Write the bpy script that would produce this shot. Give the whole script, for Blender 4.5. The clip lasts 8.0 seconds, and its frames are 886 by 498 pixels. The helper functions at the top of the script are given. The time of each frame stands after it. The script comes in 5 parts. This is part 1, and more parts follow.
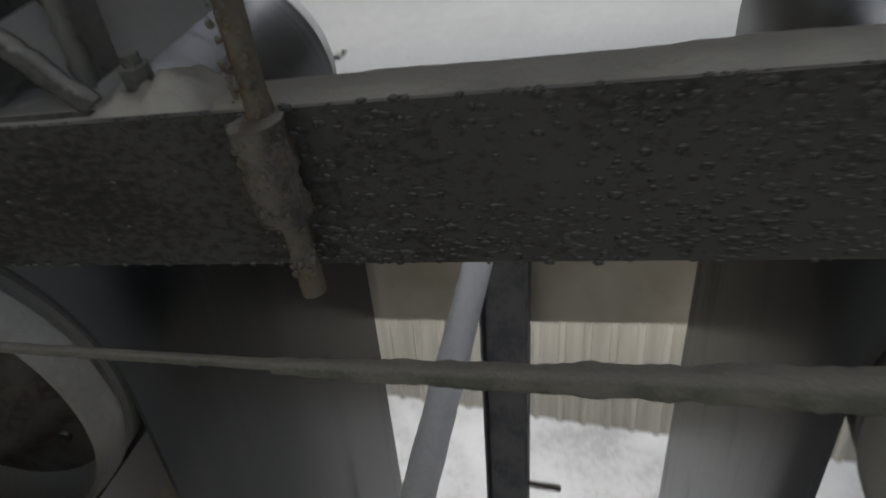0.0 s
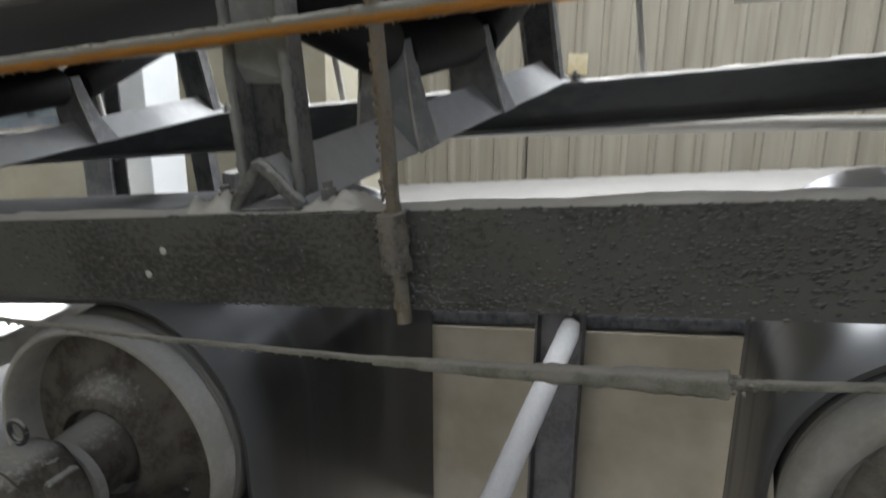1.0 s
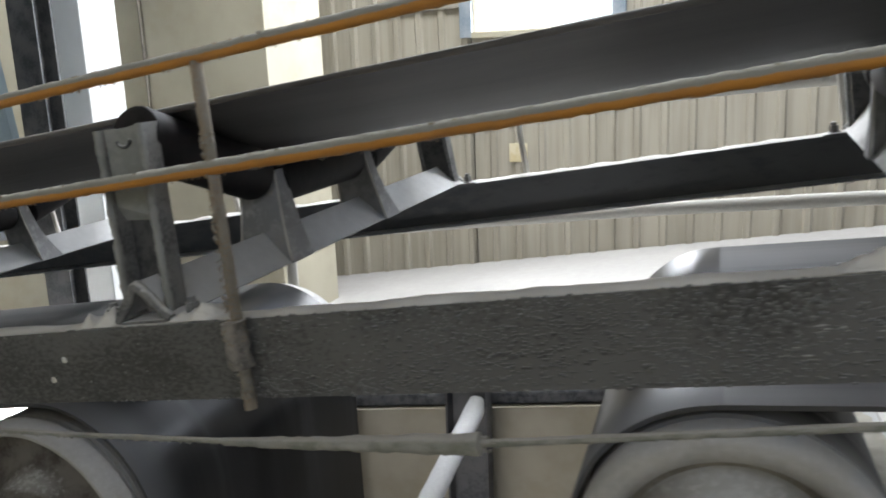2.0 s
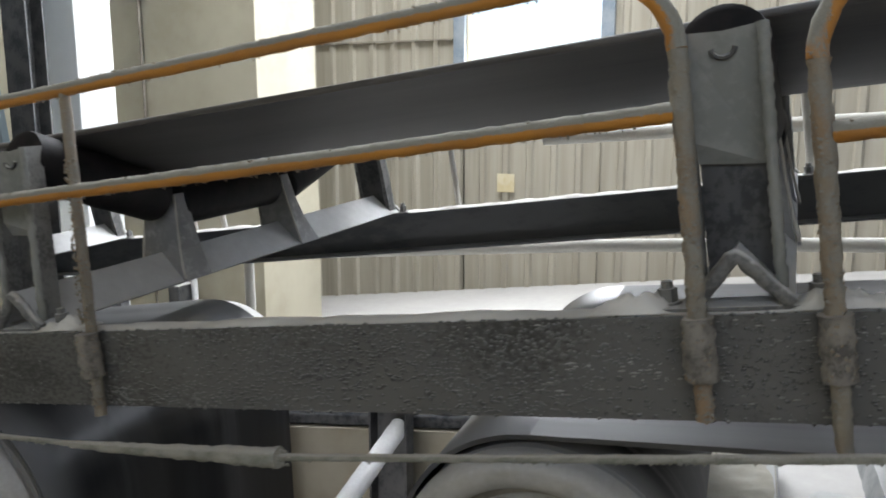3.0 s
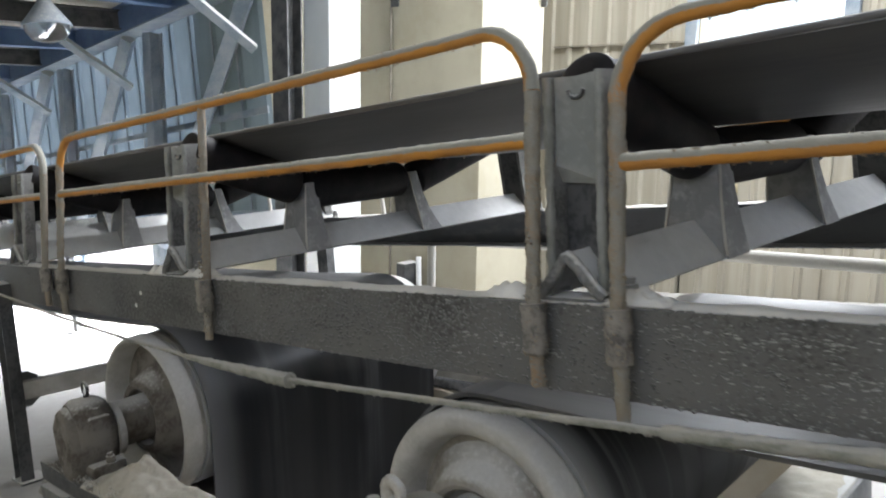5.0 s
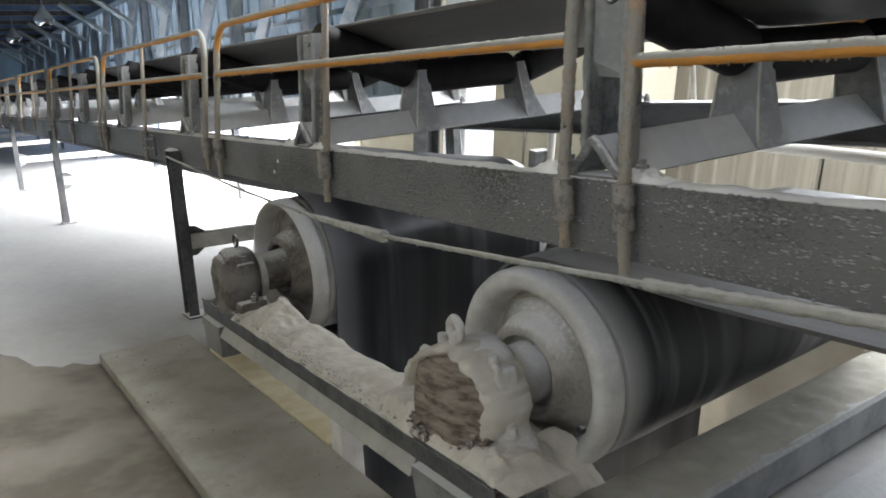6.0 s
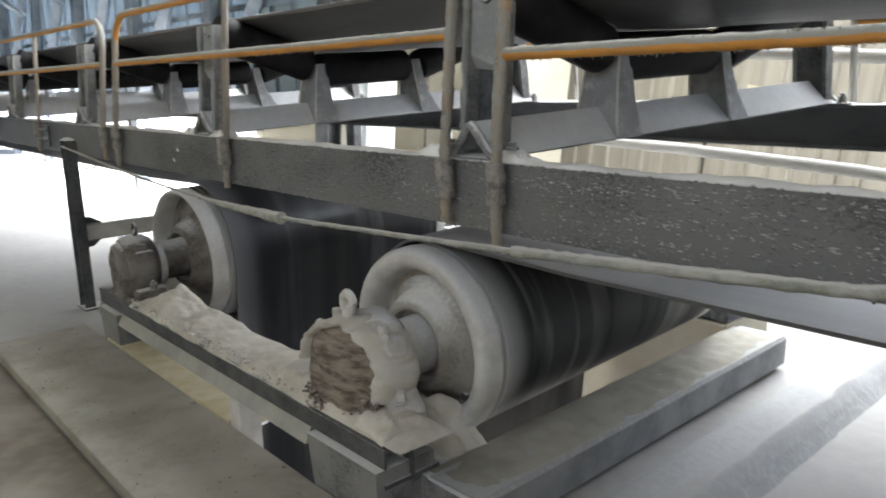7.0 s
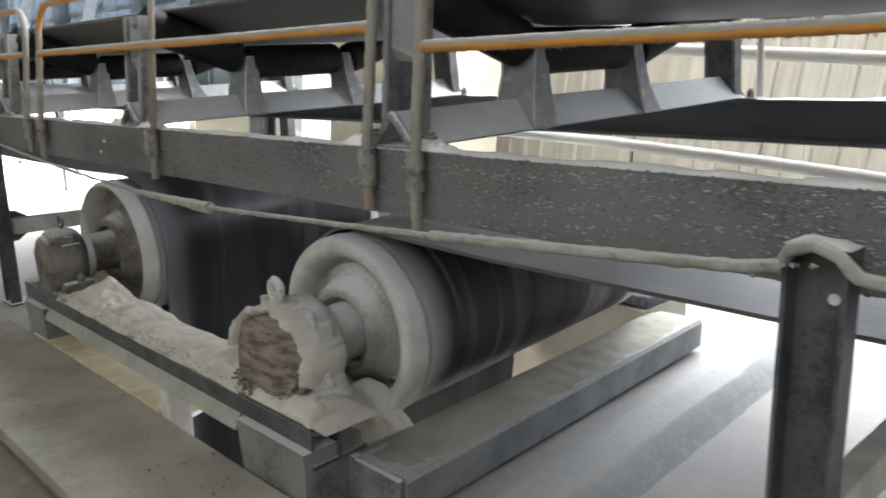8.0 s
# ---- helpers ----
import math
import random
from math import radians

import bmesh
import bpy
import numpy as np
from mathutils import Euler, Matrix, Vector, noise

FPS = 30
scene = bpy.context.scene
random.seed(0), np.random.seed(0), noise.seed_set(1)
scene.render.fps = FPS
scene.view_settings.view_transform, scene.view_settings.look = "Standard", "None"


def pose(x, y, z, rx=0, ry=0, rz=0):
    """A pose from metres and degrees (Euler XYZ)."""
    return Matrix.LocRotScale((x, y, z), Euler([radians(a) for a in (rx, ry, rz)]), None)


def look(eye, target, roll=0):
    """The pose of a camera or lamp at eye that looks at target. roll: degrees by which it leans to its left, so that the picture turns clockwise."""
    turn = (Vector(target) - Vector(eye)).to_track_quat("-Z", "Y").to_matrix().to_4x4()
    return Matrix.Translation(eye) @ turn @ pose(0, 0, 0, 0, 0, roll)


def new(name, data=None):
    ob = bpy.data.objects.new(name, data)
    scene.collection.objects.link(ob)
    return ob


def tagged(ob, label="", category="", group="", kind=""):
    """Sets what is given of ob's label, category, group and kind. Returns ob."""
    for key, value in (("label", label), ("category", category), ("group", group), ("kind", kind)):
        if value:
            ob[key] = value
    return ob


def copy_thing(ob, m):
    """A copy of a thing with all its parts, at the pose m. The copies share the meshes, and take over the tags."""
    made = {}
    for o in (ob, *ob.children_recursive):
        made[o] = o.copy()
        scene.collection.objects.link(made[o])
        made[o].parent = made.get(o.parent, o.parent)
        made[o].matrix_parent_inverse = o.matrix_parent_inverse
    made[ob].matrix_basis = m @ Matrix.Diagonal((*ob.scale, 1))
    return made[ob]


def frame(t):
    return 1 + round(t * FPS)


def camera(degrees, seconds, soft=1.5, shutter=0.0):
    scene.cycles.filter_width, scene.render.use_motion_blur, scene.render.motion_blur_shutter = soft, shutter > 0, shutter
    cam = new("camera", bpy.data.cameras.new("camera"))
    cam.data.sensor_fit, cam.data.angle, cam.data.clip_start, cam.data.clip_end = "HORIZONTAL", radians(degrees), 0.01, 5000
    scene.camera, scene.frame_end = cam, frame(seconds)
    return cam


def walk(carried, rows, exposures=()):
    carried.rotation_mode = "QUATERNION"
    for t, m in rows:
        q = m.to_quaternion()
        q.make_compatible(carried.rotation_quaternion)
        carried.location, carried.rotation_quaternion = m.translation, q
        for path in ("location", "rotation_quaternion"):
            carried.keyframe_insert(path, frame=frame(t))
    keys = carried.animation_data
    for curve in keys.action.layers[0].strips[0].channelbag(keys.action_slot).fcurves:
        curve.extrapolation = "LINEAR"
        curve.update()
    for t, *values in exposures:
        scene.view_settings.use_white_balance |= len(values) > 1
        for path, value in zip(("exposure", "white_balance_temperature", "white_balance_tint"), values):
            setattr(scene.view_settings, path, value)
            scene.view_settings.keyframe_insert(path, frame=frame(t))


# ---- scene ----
cam = camera(58.2, 8.0, soft=1.8, shutter=0.5)
INCLINE = -7.7
# the conveyor, its legs, pulleys and the floor all lie on one incline, rising towards +x
C = pose(0, 0, 0, 0, INCLINE, 0)
BANK = 1.85
CB = C @ pose(0, 0, 0, BANK)
PATH = [
    (0, (0.365, -0.586, 1.285), (-0.249, 0.96, 0.174), -13.2),
    (0.5, (0.492, -0.863, 1.289), (-0.211, 0.843, 0.518), -10.3),
    (1, (0.606, -1.151, 1.28), (-0.208, 0.607, 0.784), -6.7),
    (1.5, (0.779, -1.283, 1.317), (0.018, 0.539, 1.0), -9.1),
    (2.8, (1.418, -1.325, 1.333), (0.598, 0.475, 1.037), -8.6),
    (3, (1.465, -1.265, 1.317), (0.626, 0.535, 1.083), -7.1),
    (3.5, (1.621, -1.193, 1.311), (0.674, 0.55, 1.053), -8.4),
    (4, (1.916, -1.178, 1.328), (0.618, 0.334, 1.155), -5.4),
    (4.5, (2.089, -1.204, 1.299), (0.696, 0.225, 1.153), -4.8),
    (5.8, (2.608, -1.253, 1.263), (1.042, -0.073, 0.868), -2.3),
    (6, (2.689, -1.279, 1.271), (1.051, -0.214, 0.846), -3.1),
    (6.5, (2.817, -1.307, 1.234), (1.216, -0.176, 0.837), -0.8),
    (7, (2.869, -1.358, 1.234), (1.371, -0.103, 0.809), -1.6),
    (7.5, (2.893, -1.391, 1.231), (1.441, -0.087, 0.792), -1.8),
    (8, (2.963, -1.374, 1.222), (1.565, -0.012, 0.784), -1.1),
]
walk(cam, [(t, C @ look(eye, target, roll)) for t, eye, target, roll in PATH],
     [(t, stops, 6560, 13.5) for t, stops in ((0, -0.12), (0.5, 0.26), (1, 0.84), (1.5, 1.14), (3, 1.12), (4.5, 1.37), (6, 1.7), (8, 1.88))])

# ---- world, sun and large lights ----
world = bpy.data.worlds.new("world")
scene.world = world
world.use_nodes = True
wn = world.node_tree.nodes
sky = wn.new("ShaderNodeTexSky")
sky.sky_type, sky.sun_disc = "NISHITA", False
SUN_TO = Vector((0.45, 0.02, 1.0)).normalized()
sky.sun_elevation = math.asin(SUN_TO.z)
sky.sun_rotation = math.atan2(SUN_TO.x, SUN_TO.y)
wn["Background"].inputs["Strength"].default_value = 0.15
world.node_tree.links.new(sky.outputs[0], wn["Background"].inputs["Color"])
sun = new("sun", bpy.data.lights.new("sun", "SUN"))
sun.data.energy, sun.data.angle, sun.data.color = 5.0, radians(0.6), (1.0, 0.95, 0.88)
sun.matrix_world = look(SUN_TO * 40, (0, 0, 0))


def area_lamp(name, at, to, w, h, watts, colour):
    lamp = new(name, bpy.data.lights.new(name, "AREA"))
    lamp.data.shape, lamp.data.size, lamp.data.size_y = "RECTANGLE", w, h
    lamp.data.energy, lamp.data.color = watts, colour
    lamp.matrix_world = look(at, to)
    return lamp


DAY = (0.9, 0.96, 1.0)
# added fill from above and behind; no such high window is known
area_lamp("high_fill_light", (1.2, 6.16, 4.5), (0.9, 2.9, 0), 6.2, 2.7, 190, DAY)
# added overhead fill through an invented ceiling opening
area_lamp("skylight", (-0.8, 3.3, 6.02), (-0.6, 2.5, 0), 3.0, 2.2, 280, DAY)
area_lamp("window_light", (-1.05, 6.13, 2.6), (0.6, 0.0, 1.0), 1.24, 1.24, 80, DAY)
# added fill for faces turned to +x, from an unseen opening
area_lamp("side_fill_light", (6.85, 2.6, 2.9), (0, 2.0, 0.4), 4.4, 2.2, 13, DAY)
# added fill on the near faces; no window is known on this side
area_lamp("walkway_fill_light", (2.2, -2.85, 3.1), (1, 0, 0.6), 5.0, 1.0, 13, DAY)
strip = area_lamp("gallery_strip_light", C @ Vector((-8.9, 2.74, 0.5)), C @ Vector((-9.2, 0.0, -0.4)), 10.4, 0.95, 800, DAY)
strip.data.spread = radians(138)
# two hidden fill lamps added below the floor to brighten the lower storey
area_lamp("lower_storey_light", (-0.6, 4.2, -2.45), (-0.6, 4.0, -5.0), 6.0, 1.2, 105, (0.95, 0.98, 1.0))
area_lamp("lower_side_light", (-0.2, -3.6, -3.2), (-0.2, 1.5, -0.7), 3.0, 1.4, 18, (0.95, 0.98, 1.0))


# ---- materials ----
def nodes_of(name):
    m = bpy.data.materials.new(name)
    m.use_nodes = True
    return m, m.node_tree.nodes, m.node_tree.links, m.node_tree.nodes["Principled BSDF"]


def noise_of(n, l, scale, detail=5, rough=0.6, stretch=None, dist=0.0, coord="Object"):
    tc = n.new("ShaderNodeTexCoord")
    mp = n.new("ShaderNodeMapping")
    mp.inputs["Scale"].default_value = stretch or (1, 1, 1)
    t = n.new("ShaderNodeTexNoise")
    t.inputs["Scale"].default_value, t.inputs["Detail"].default_value = scale, detail
    t.inputs["Roughness"].default_value, t.inputs["Distortion"].default_value = rough, dist
    l.new(tc.outputs[coord], mp.inputs[0])
    l.new(mp.outputs[0], t.inputs["Vector"])
    return t.outputs["Fac"]


def ramp(n, l, src, a, b, lo=0.0, hi=1.0):
    r = n.new("ShaderNodeMapRange")
    r.interpolation_type = "SMOOTHSTEP"
    for key, v in (("From Min", a), ("From Max", b), ("To Min", lo), ("To Max", hi)):
        r.inputs[key].default_value = v
    l.new(src, r.inputs["Value"])
    return r.outputs["Result"]


def op(n, l, kind, a, b):
    m = n.new("ShaderNodeMath")
    m.operation, m.use_clamp = kind, kind in ("ADD", "MULTIPLY", "MAXIMUM")
    for i, v in enumerate((a, b)):
        if isinstance(v, (int, float)):
            m.inputs[i].default_value = v
        else:
            l.new(v, m.inputs[i])
    return m.outputs[0]


def blend(n, l, fac, a, b):
    m = n.new("ShaderNodeMix")
    m.data_type = "RGBA"
    for sock, v in ((m.inputs["Factor"], fac), (m.inputs["A"], a), (m.inputs["B"], b)):
        if isinstance(v, (int, float)):
            sock.default_value = v
        elif isinstance(v, tuple):
            sock.default_value = (*v, 1)
        else:
            l.new(v, sock)
    return m.outputs["Result"]


def up_facing(n):
    g = n.new("ShaderNodeNewGeometry")
    s = n.new("ShaderNodeSeparateXYZ")
    return g.outputs["Normal"], s


DUST = (0.55, 0.545, 0.525)


def surface(name, base, other, rough=0.7, metal=0.0, dust=DUST, lie=(0.35, 0.85), film=0.25, scale=9.0, fine=70.0,
            stretch=None, bump=0.25, flecks=0.0, fleck_stretch=(0.7, 1, 1.5), spec=0.4, edge=None, streaks=0.0):
    """Two-scale mottled surface; dust lies where it faces up, a thin film elsewhere, and crumbs cling as flecks."""
    m, n, l, p = nodes_of(name)
    big, small = noise_of(n, l, scale, 4, 0.55, stretch), noise_of(n, l, fine, 4, 0.65, stretch)
    col = blend(n, l, ramp(n, l, big, 0.35, 0.68), base, other)
    normal, sep = up_facing(n)
    l.new(normal, sep.inputs[0])
    wob = op(n, l, "MULTIPLY", op(n, l, "SUBTRACT", small, 0.5), 0.9)
    lying = ramp(n, l, op(n, l, "ADD", sep.outputs["Z"], wob), *lie) if lie else 0.0
    thin = op(n, l, "MULTIPLY", ramp(n, l, op(n, l, "MULTIPLY", op(n, l, "ADD", big, small), 0.5), 0.4, 0.62), film)
    mask = op(n, l, "MAXIMUM", lying, thin)
    if edge:
        tc, xyz = n.new("ShaderNodeTexCoord"), n.new("ShaderNodeSeparateXYZ")
        l.new(tc.outputs["Object"], xyz.inputs[0])
        wide = op(n, l, "ADD", xyz.outputs[edge[3]], op(n, l, "MULTIPLY", op(n, l, "SUBTRACT", big, 0.5), edge[4]))
        mask = op(n, l, "MAXIMUM", mask, ramp(n, l, wide, edge[0], edge[1], edge[2], 0.0))
    if streaks:
        run = ramp(n, l, noise_of(n, l, 6, 3, 0.6, (0.06, 1, 0.06), 0.6), 0.46, 0.70, 0, streaks)
        gaps = ramp(n, l, noise_of(n, l, 1.3, 3, 0.6, (0.8, 1.6, 0.8)), 0.38, 0.6)
        mask = op(n, l, "MAXIMUM", mask, op(n, l, "MULTIPLY", run, gaps))
    if flecks:
        f = ramp(n, l, noise_of(n, l, 75, 1, 0.4, fleck_stretch, 0.0), 0.56, 0.68, 0, flecks)
        patch = ramp(n, l, noise_of(n, l, 1.6, 3, 0.5), 0.36, 0.56)
        mask = op(n, l, "MAXIMUM", mask, op(n, l, "MULTIPLY", f, patch))
    tint = blend(n, l, small, tuple(c * 0.82 for c in dust), tuple(min(1, c * 1.12) for c in dust))
    l.new(blend(n, l, mask, col, tint), p.inputs["Base Color"])
    r = n.new("ShaderNodeMapRange")
    r.inputs["To Min"].default_value, r.inputs["To Max"].default_value = rough, 0.95
    l.new(mask, r.inputs["Value"])
    l.new(r.outputs[0], p.inputs["Roughness"])
    p.inputs["Metallic"].default_value = metal
    p.inputs["Specular IOR Level"].default_value = spec
    if bump:
        b = n.new("ShaderNodeBump")
        b.inputs["Strength"].default_value, b.inputs["Distance"].default_value = bump, 0.006
        l.new(op(n, l, "ADD", op(n, l, "MULTIPLY", small, 0.6), op(n, l, "MULTIPLY", mask, 0.5)), b.inputs["Height"])
        l.new(b.outputs[0], p.inputs["Normal"])
    return m


M_CHANNEL = surface("dusty channel steel", (0.047, 0.0455, 0.041), (0.074, 0.072, 0.066), 0.65, 0.0, film=0.27, flecks=0.15, stretch=(0.6, 1, 1), scale=3, fine=110, bump=0.5)
M_STEEL = surface("dusty grey steel", (0.07, 0.075, 0.08), (0.13, 0.13, 0.13), 0.55, film=0.35)
M_FOOT = surface("dust-greyed foot strip", (0.24, 0.235, 0.21), (0.33, 0.32, 0.285), 0.85, film=0.3, lie=(0.5, 1.0), scale=6, fine=60, bump=0.3, dust=(0.40, 0.385, 0.34))
M_DARK = surface("dark steel", (0.03, 0.032, 0.035), (0.06, 0.06, 0.06), 0.5, film=0.15)
M_POST = surface("caked bracket steel", (0.10, 0.10, 0.097), (0.15, 0.148, 0.14), 0.75, film=0.35, scale=8, fine=110, bump=0.5)
M_CRUMB = surface("clinging dust crumbs", (0.07, 0.07, 0.067), (0.115, 0.115, 0.11), 0.8, lie=(0.25, 1.0), film=0.4, scale=5, fine=200, bump=0.2, dust=(0.33, 0.33, 0.32))
M_CRUMB_PALE = surface("pale dust crumbs", (0.22, 0.22, 0.205), (0.36, 0.355, 0.335), 0.95, lie=(0.2, 0.9), film=0.4, scale=5, fine=200, bump=0.2, dust=(0.42, 0.42, 0.40))
M_FLAKE = surface("grey dust flakes", (0.10, 0.10, 0.096), (0.15, 0.15, 0.143), 0.95, lie=(0.1, 0.9), film=0.4, scale=5, fine=160, bump=0.3, dust=(0.25, 0.247, 0.235))
# pale for caked edges, and for window glare on the upper plate
M_POST_TOP = surface("pale bracket grey with glare", (0.20, 0.205, 0.19), (0.26, 0.26, 0.245), 0.85, film=0.2, scale=5, fine=45, bump=0.15)
M_BEAM = surface("dusty beam steel", (0.045, 0.046, 0.048), (0.075, 0.075, 0.073), 0.6, dust=(0.36, 0.355, 0.34), lie=(0.2, 0.7), film=0.2, scale=5, bump=0.4)
M_CURB = surface("dark rough curb", (0.035, 0.038, 0.045), (0.08, 0.084, 0.09), 0.8, lie=None, film=0.15, scale=30, fine=90, bump=1.0)
# dust film, with slopes coloured paler still for hall light on them
M_IDLER = surface("dusty idler steel with painted hall light", (0.18, 0.182, 0.186), (0.25, 0.25, 0.25), 0.6, dust=(0.60, 0.60, 0.585), lie=(0.1, 0.65), film=0.35, scale=5, fine=24, bump=0.06)
M_BROWN = surface("brown dirt-caked housing", (0.085, 0.074, 0.062), (0.15, 0.132, 0.112), 0.85, film=0.2, lie=(0.6, 1.1), scale=12, bump=0.5)
M_GREYDUST = surface("grey dusted beam steel", (0.15, 0.155, 0.158), (0.23, 0.23, 0.227), 0.75, film=0.25, lie=(0.4, 0.9), scale=5, fine=35, bump=0.6, dust=(0.36, 0.36, 0.35))
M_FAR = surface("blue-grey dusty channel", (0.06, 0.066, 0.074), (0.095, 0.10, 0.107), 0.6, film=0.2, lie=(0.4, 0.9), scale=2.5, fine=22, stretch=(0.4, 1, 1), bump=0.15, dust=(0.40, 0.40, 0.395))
M_YELLOW = surface("dusty yellow paint", (0.56, 0.22, 0.008), (0.44, 0.175, 0.015), 0.5, dust=(0.27, 0.26, 0.225), lie=(-0.05, 0.17), film=0.06, scale=7, fine=150, bump=0.6)
M_PIPE = surface("caked yellow pipe", (0.38, 0.18, 0.035), (0.27, 0.22, 0.15), 0.8, dust=(0.26, 0.25, 0.22), lie=(-0.42, 0.35), film=0.85, scale=4, fine=150, bump=0.9)
M_RAIL = surface("dust-whitened orange pipe", (0.50, 0.22, 0.03), (0.40, 0.20, 0.05), 0.7, dust=(0.50, 0.49, 0.45), lie=(-0.85, -0.45), film=0.25, scale=7, fine=90, bump=0.5)
M_SOCKET = surface("caked pipe socket", (0.12, 0.11, 0.10), (0.24, 0.22, 0.19), 0.85, dust=(0.40, 0.37, 0.33), film=0.6, scale=30, fine=140, bump=1.0)
M_DUST = surface("settled dust", (0.61, 0.595, 0.555), (0.71, 0.695, 0.655), 0.95, lie=None, film=0.3, scale=6, fine=60, bump=0.5, dust=(0.68, 0.67, 0.64))
M_DRIFT = surface("drifted pale dust", (0.43, 0.40, 0.335), (0.57, 0.54, 0.47), 0.95, lie=None, film=0.35, scale=9, fine=90, bump=0.6, dust=(0.36, 0.325, 0.265))
M_CAKE = surface("caked pale dust", (0.44, 0.415, 0.37), (0.58, 0.56, 0.51), 0.95, lie=None, film=0.3, scale=10, fine=70, bump=0.5)
M_BELT = surface("rubber belt", (0.055, 0.055, 0.057), (0.10, 0.099, 0.10), 0.38, lie=(0.6, 1.0), film=0.42, stretch=(0.12, 1, 1), scale=5, dust=(0.22, 0.215, 0.21), bump=0.06)
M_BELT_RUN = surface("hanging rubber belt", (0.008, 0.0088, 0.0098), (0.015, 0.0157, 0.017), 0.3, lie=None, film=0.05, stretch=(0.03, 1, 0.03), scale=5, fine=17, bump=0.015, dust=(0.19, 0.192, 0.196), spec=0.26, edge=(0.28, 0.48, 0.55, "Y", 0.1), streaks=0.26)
M_LAG = surface("rubber pulley lagging", (0.008, 0.009, 0.0098), (0.015, 0.016, 0.0175), 0.55, lie=None, film=0.12, stretch=(0.05, 1, 0.05), scale=5, fine=14, bump=0.02, dust=(0.36, 0.355, 0.34), spec=0.12, edge=(0.27, 0.42, 1.0, "Y", 0.14), streaks=0.4)
# paler than the hanging run: the bright wall's reflection is put into the colour
M_RETURN = surface("return belt", (0.07, 0.071, 0.073), (0.12, 0.12, 0.12), 0.5, lie=None, film=0.3, stretch=(0.04, 1, 1), scale=6, fine=20, dust=(0.28, 0.28, 0.275), bump=0.03, spec=0.25)
M_ROLLER = surface("worn black roller", (0.010, 0.010, 0.011), (0.018, 0.016, 0.017), 0.6, lie=None, film=0.06, scale=16, dust=(0.06, 0.045, 0.04), spec=0.15)
M_RIM = surface("dusty pulley rim", (0.40, 0.385, 0.35), (0.54, 0.525, 0.49), 0.7, film=0.6, lie=(0.1, 0.8), scale=8, bump=0.3)
M_DISC = surface("dusty pulley end disc", (0.20, 0.18, 0.15), (0.34, 0.315, 0.27), 0.85, film=0.3, scale=8, bump=0.5)
M_SHAFT = surface("dusty shaft", (0.34, 0.335, 0.32), (0.46, 0.445, 0.42), 0.5, film=0.5, scale=12)
M_BEARING = surface("dust-caked bearing housing", (0.38, 0.355, 0.31), (0.52, 0.495, 0.45), 0.9, film=0.7, lie=(0.5, 1.0), scale=12, bump=0.5)
M_MUD = surface("brown crusted grease", (0.10, 0.074, 0.055), (0.25, 0.205, 0.16), 0.9, lie=(0.5, 1.1), film=0.5, scale=20, fine=60, stretch=(0.6, 1, 2.4), bump=1.0, dust=(0.34, 0.31, 0.27))
M_ROPE = surface("dust-caked pull cord", (0.22, 0.23, 0.19), (0.34, 0.33, 0.29), 0.9, dust=(0.46, 0.44, 0.40), film=0.6, scale=20, fine=200, bump=0.8)
M_FLOOR = surface("dusty concrete floor", (0.15, 0.125, 0.095), (0.25, 0.22, 0.18), 0.9, lie=None, film=0.2, dust=(0.42, 0.416, 0.405), scale=1.1, fine=14, bump=0.35, edge=(3.4, 4.9, 0.7, "Y", 1.2))
M_GROUND = surface("pale dusty ground", (0.38, 0.375, 0.36), (0.60, 0.595, 0.58), 0.9, lie=None, film=0.8, dust=(0.68, 0.68, 0.675), scale=1.1, fine=14, bump=0.35)
M_SLAB = surface("concrete pad", (0.235, 0.22, 0.18), (0.34, 0.32, 0.27), 0.9, lie=None, film=0.5, dust=(0.39, 0.37, 0.315), scale=2.5, fine=22, bump=0.4)
M_CONCRETE = surface("stained concrete beam", (0.32, 0.29, 0.215), (0.42, 0.39, 0.31), 0.9, lie=None, film=0.2, scale=2.2, fine=30, bump=0.5, dust=(0.4, 0.39, 0.35))
M_SAND = surface("yellow ochre mortar", (0.50, 0.42, 0.25), (0.60, 0.54, 0.38), 0.95, lie=None, film=0.2, scale=8, bump=0.6)
M_PALE = surface("pale whitewash", (0.66, 0.68, 0.67), (0.75, 0.76, 0.74), 0.8, lie=None, film=0.12, scale=1.6, fine=12, bump=0.1)
M_WALL = surface("cream wall paint", (0.335, 0.305, 0.225), (0.40, 0.37, 0.28), 0.7, lie=None, film=0.12, scale=1.4, fine=9, bump=0.1)
M_SHEET = surface("cream corrugated sheet", (0.35, 0.322, 0.262), (0.265, 0.238, 0.188), 0.55, lie=None, film=0.3, scale=3.2, fine=9, stretch=(3.0, 1, 0.14), bump=0.06, dust=(0.37, 0.35, 0.30))
M_SEAM = surface("dark sheet seam", (0.16, 0.14, 0.11), (0.26, 0.23, 0.19), 0.8, lie=None, film=0.1, bump=0)
M_BLUE = surface("blue painted steel", (0.045, 0.10, 0.22), (0.07, 0.14, 0.27), 0.5, film=0.15, scale=3)
M_GREYBLUE = surface("grey-blue painted steel", (0.15, 0.19, 0.235), (0.22, 0.255, 0.29), 0.55, film=0.3, scale=4)
M_WHITEPIPE = surface("white dusted pipe", (0.74, 0.75, 0.76), (0.84, 0.84, 0.84), 0.7, film=0.3, scale=25, bump=0.5, dust=(0.8, 0.8, 0.8))
M_ROOF = surface("dark roof sheet", (0.05, 0.06, 0.07), (0.09, 0.10, 0.11), 0.7, lie=None, film=0.1, scale=2, bump=0.1)


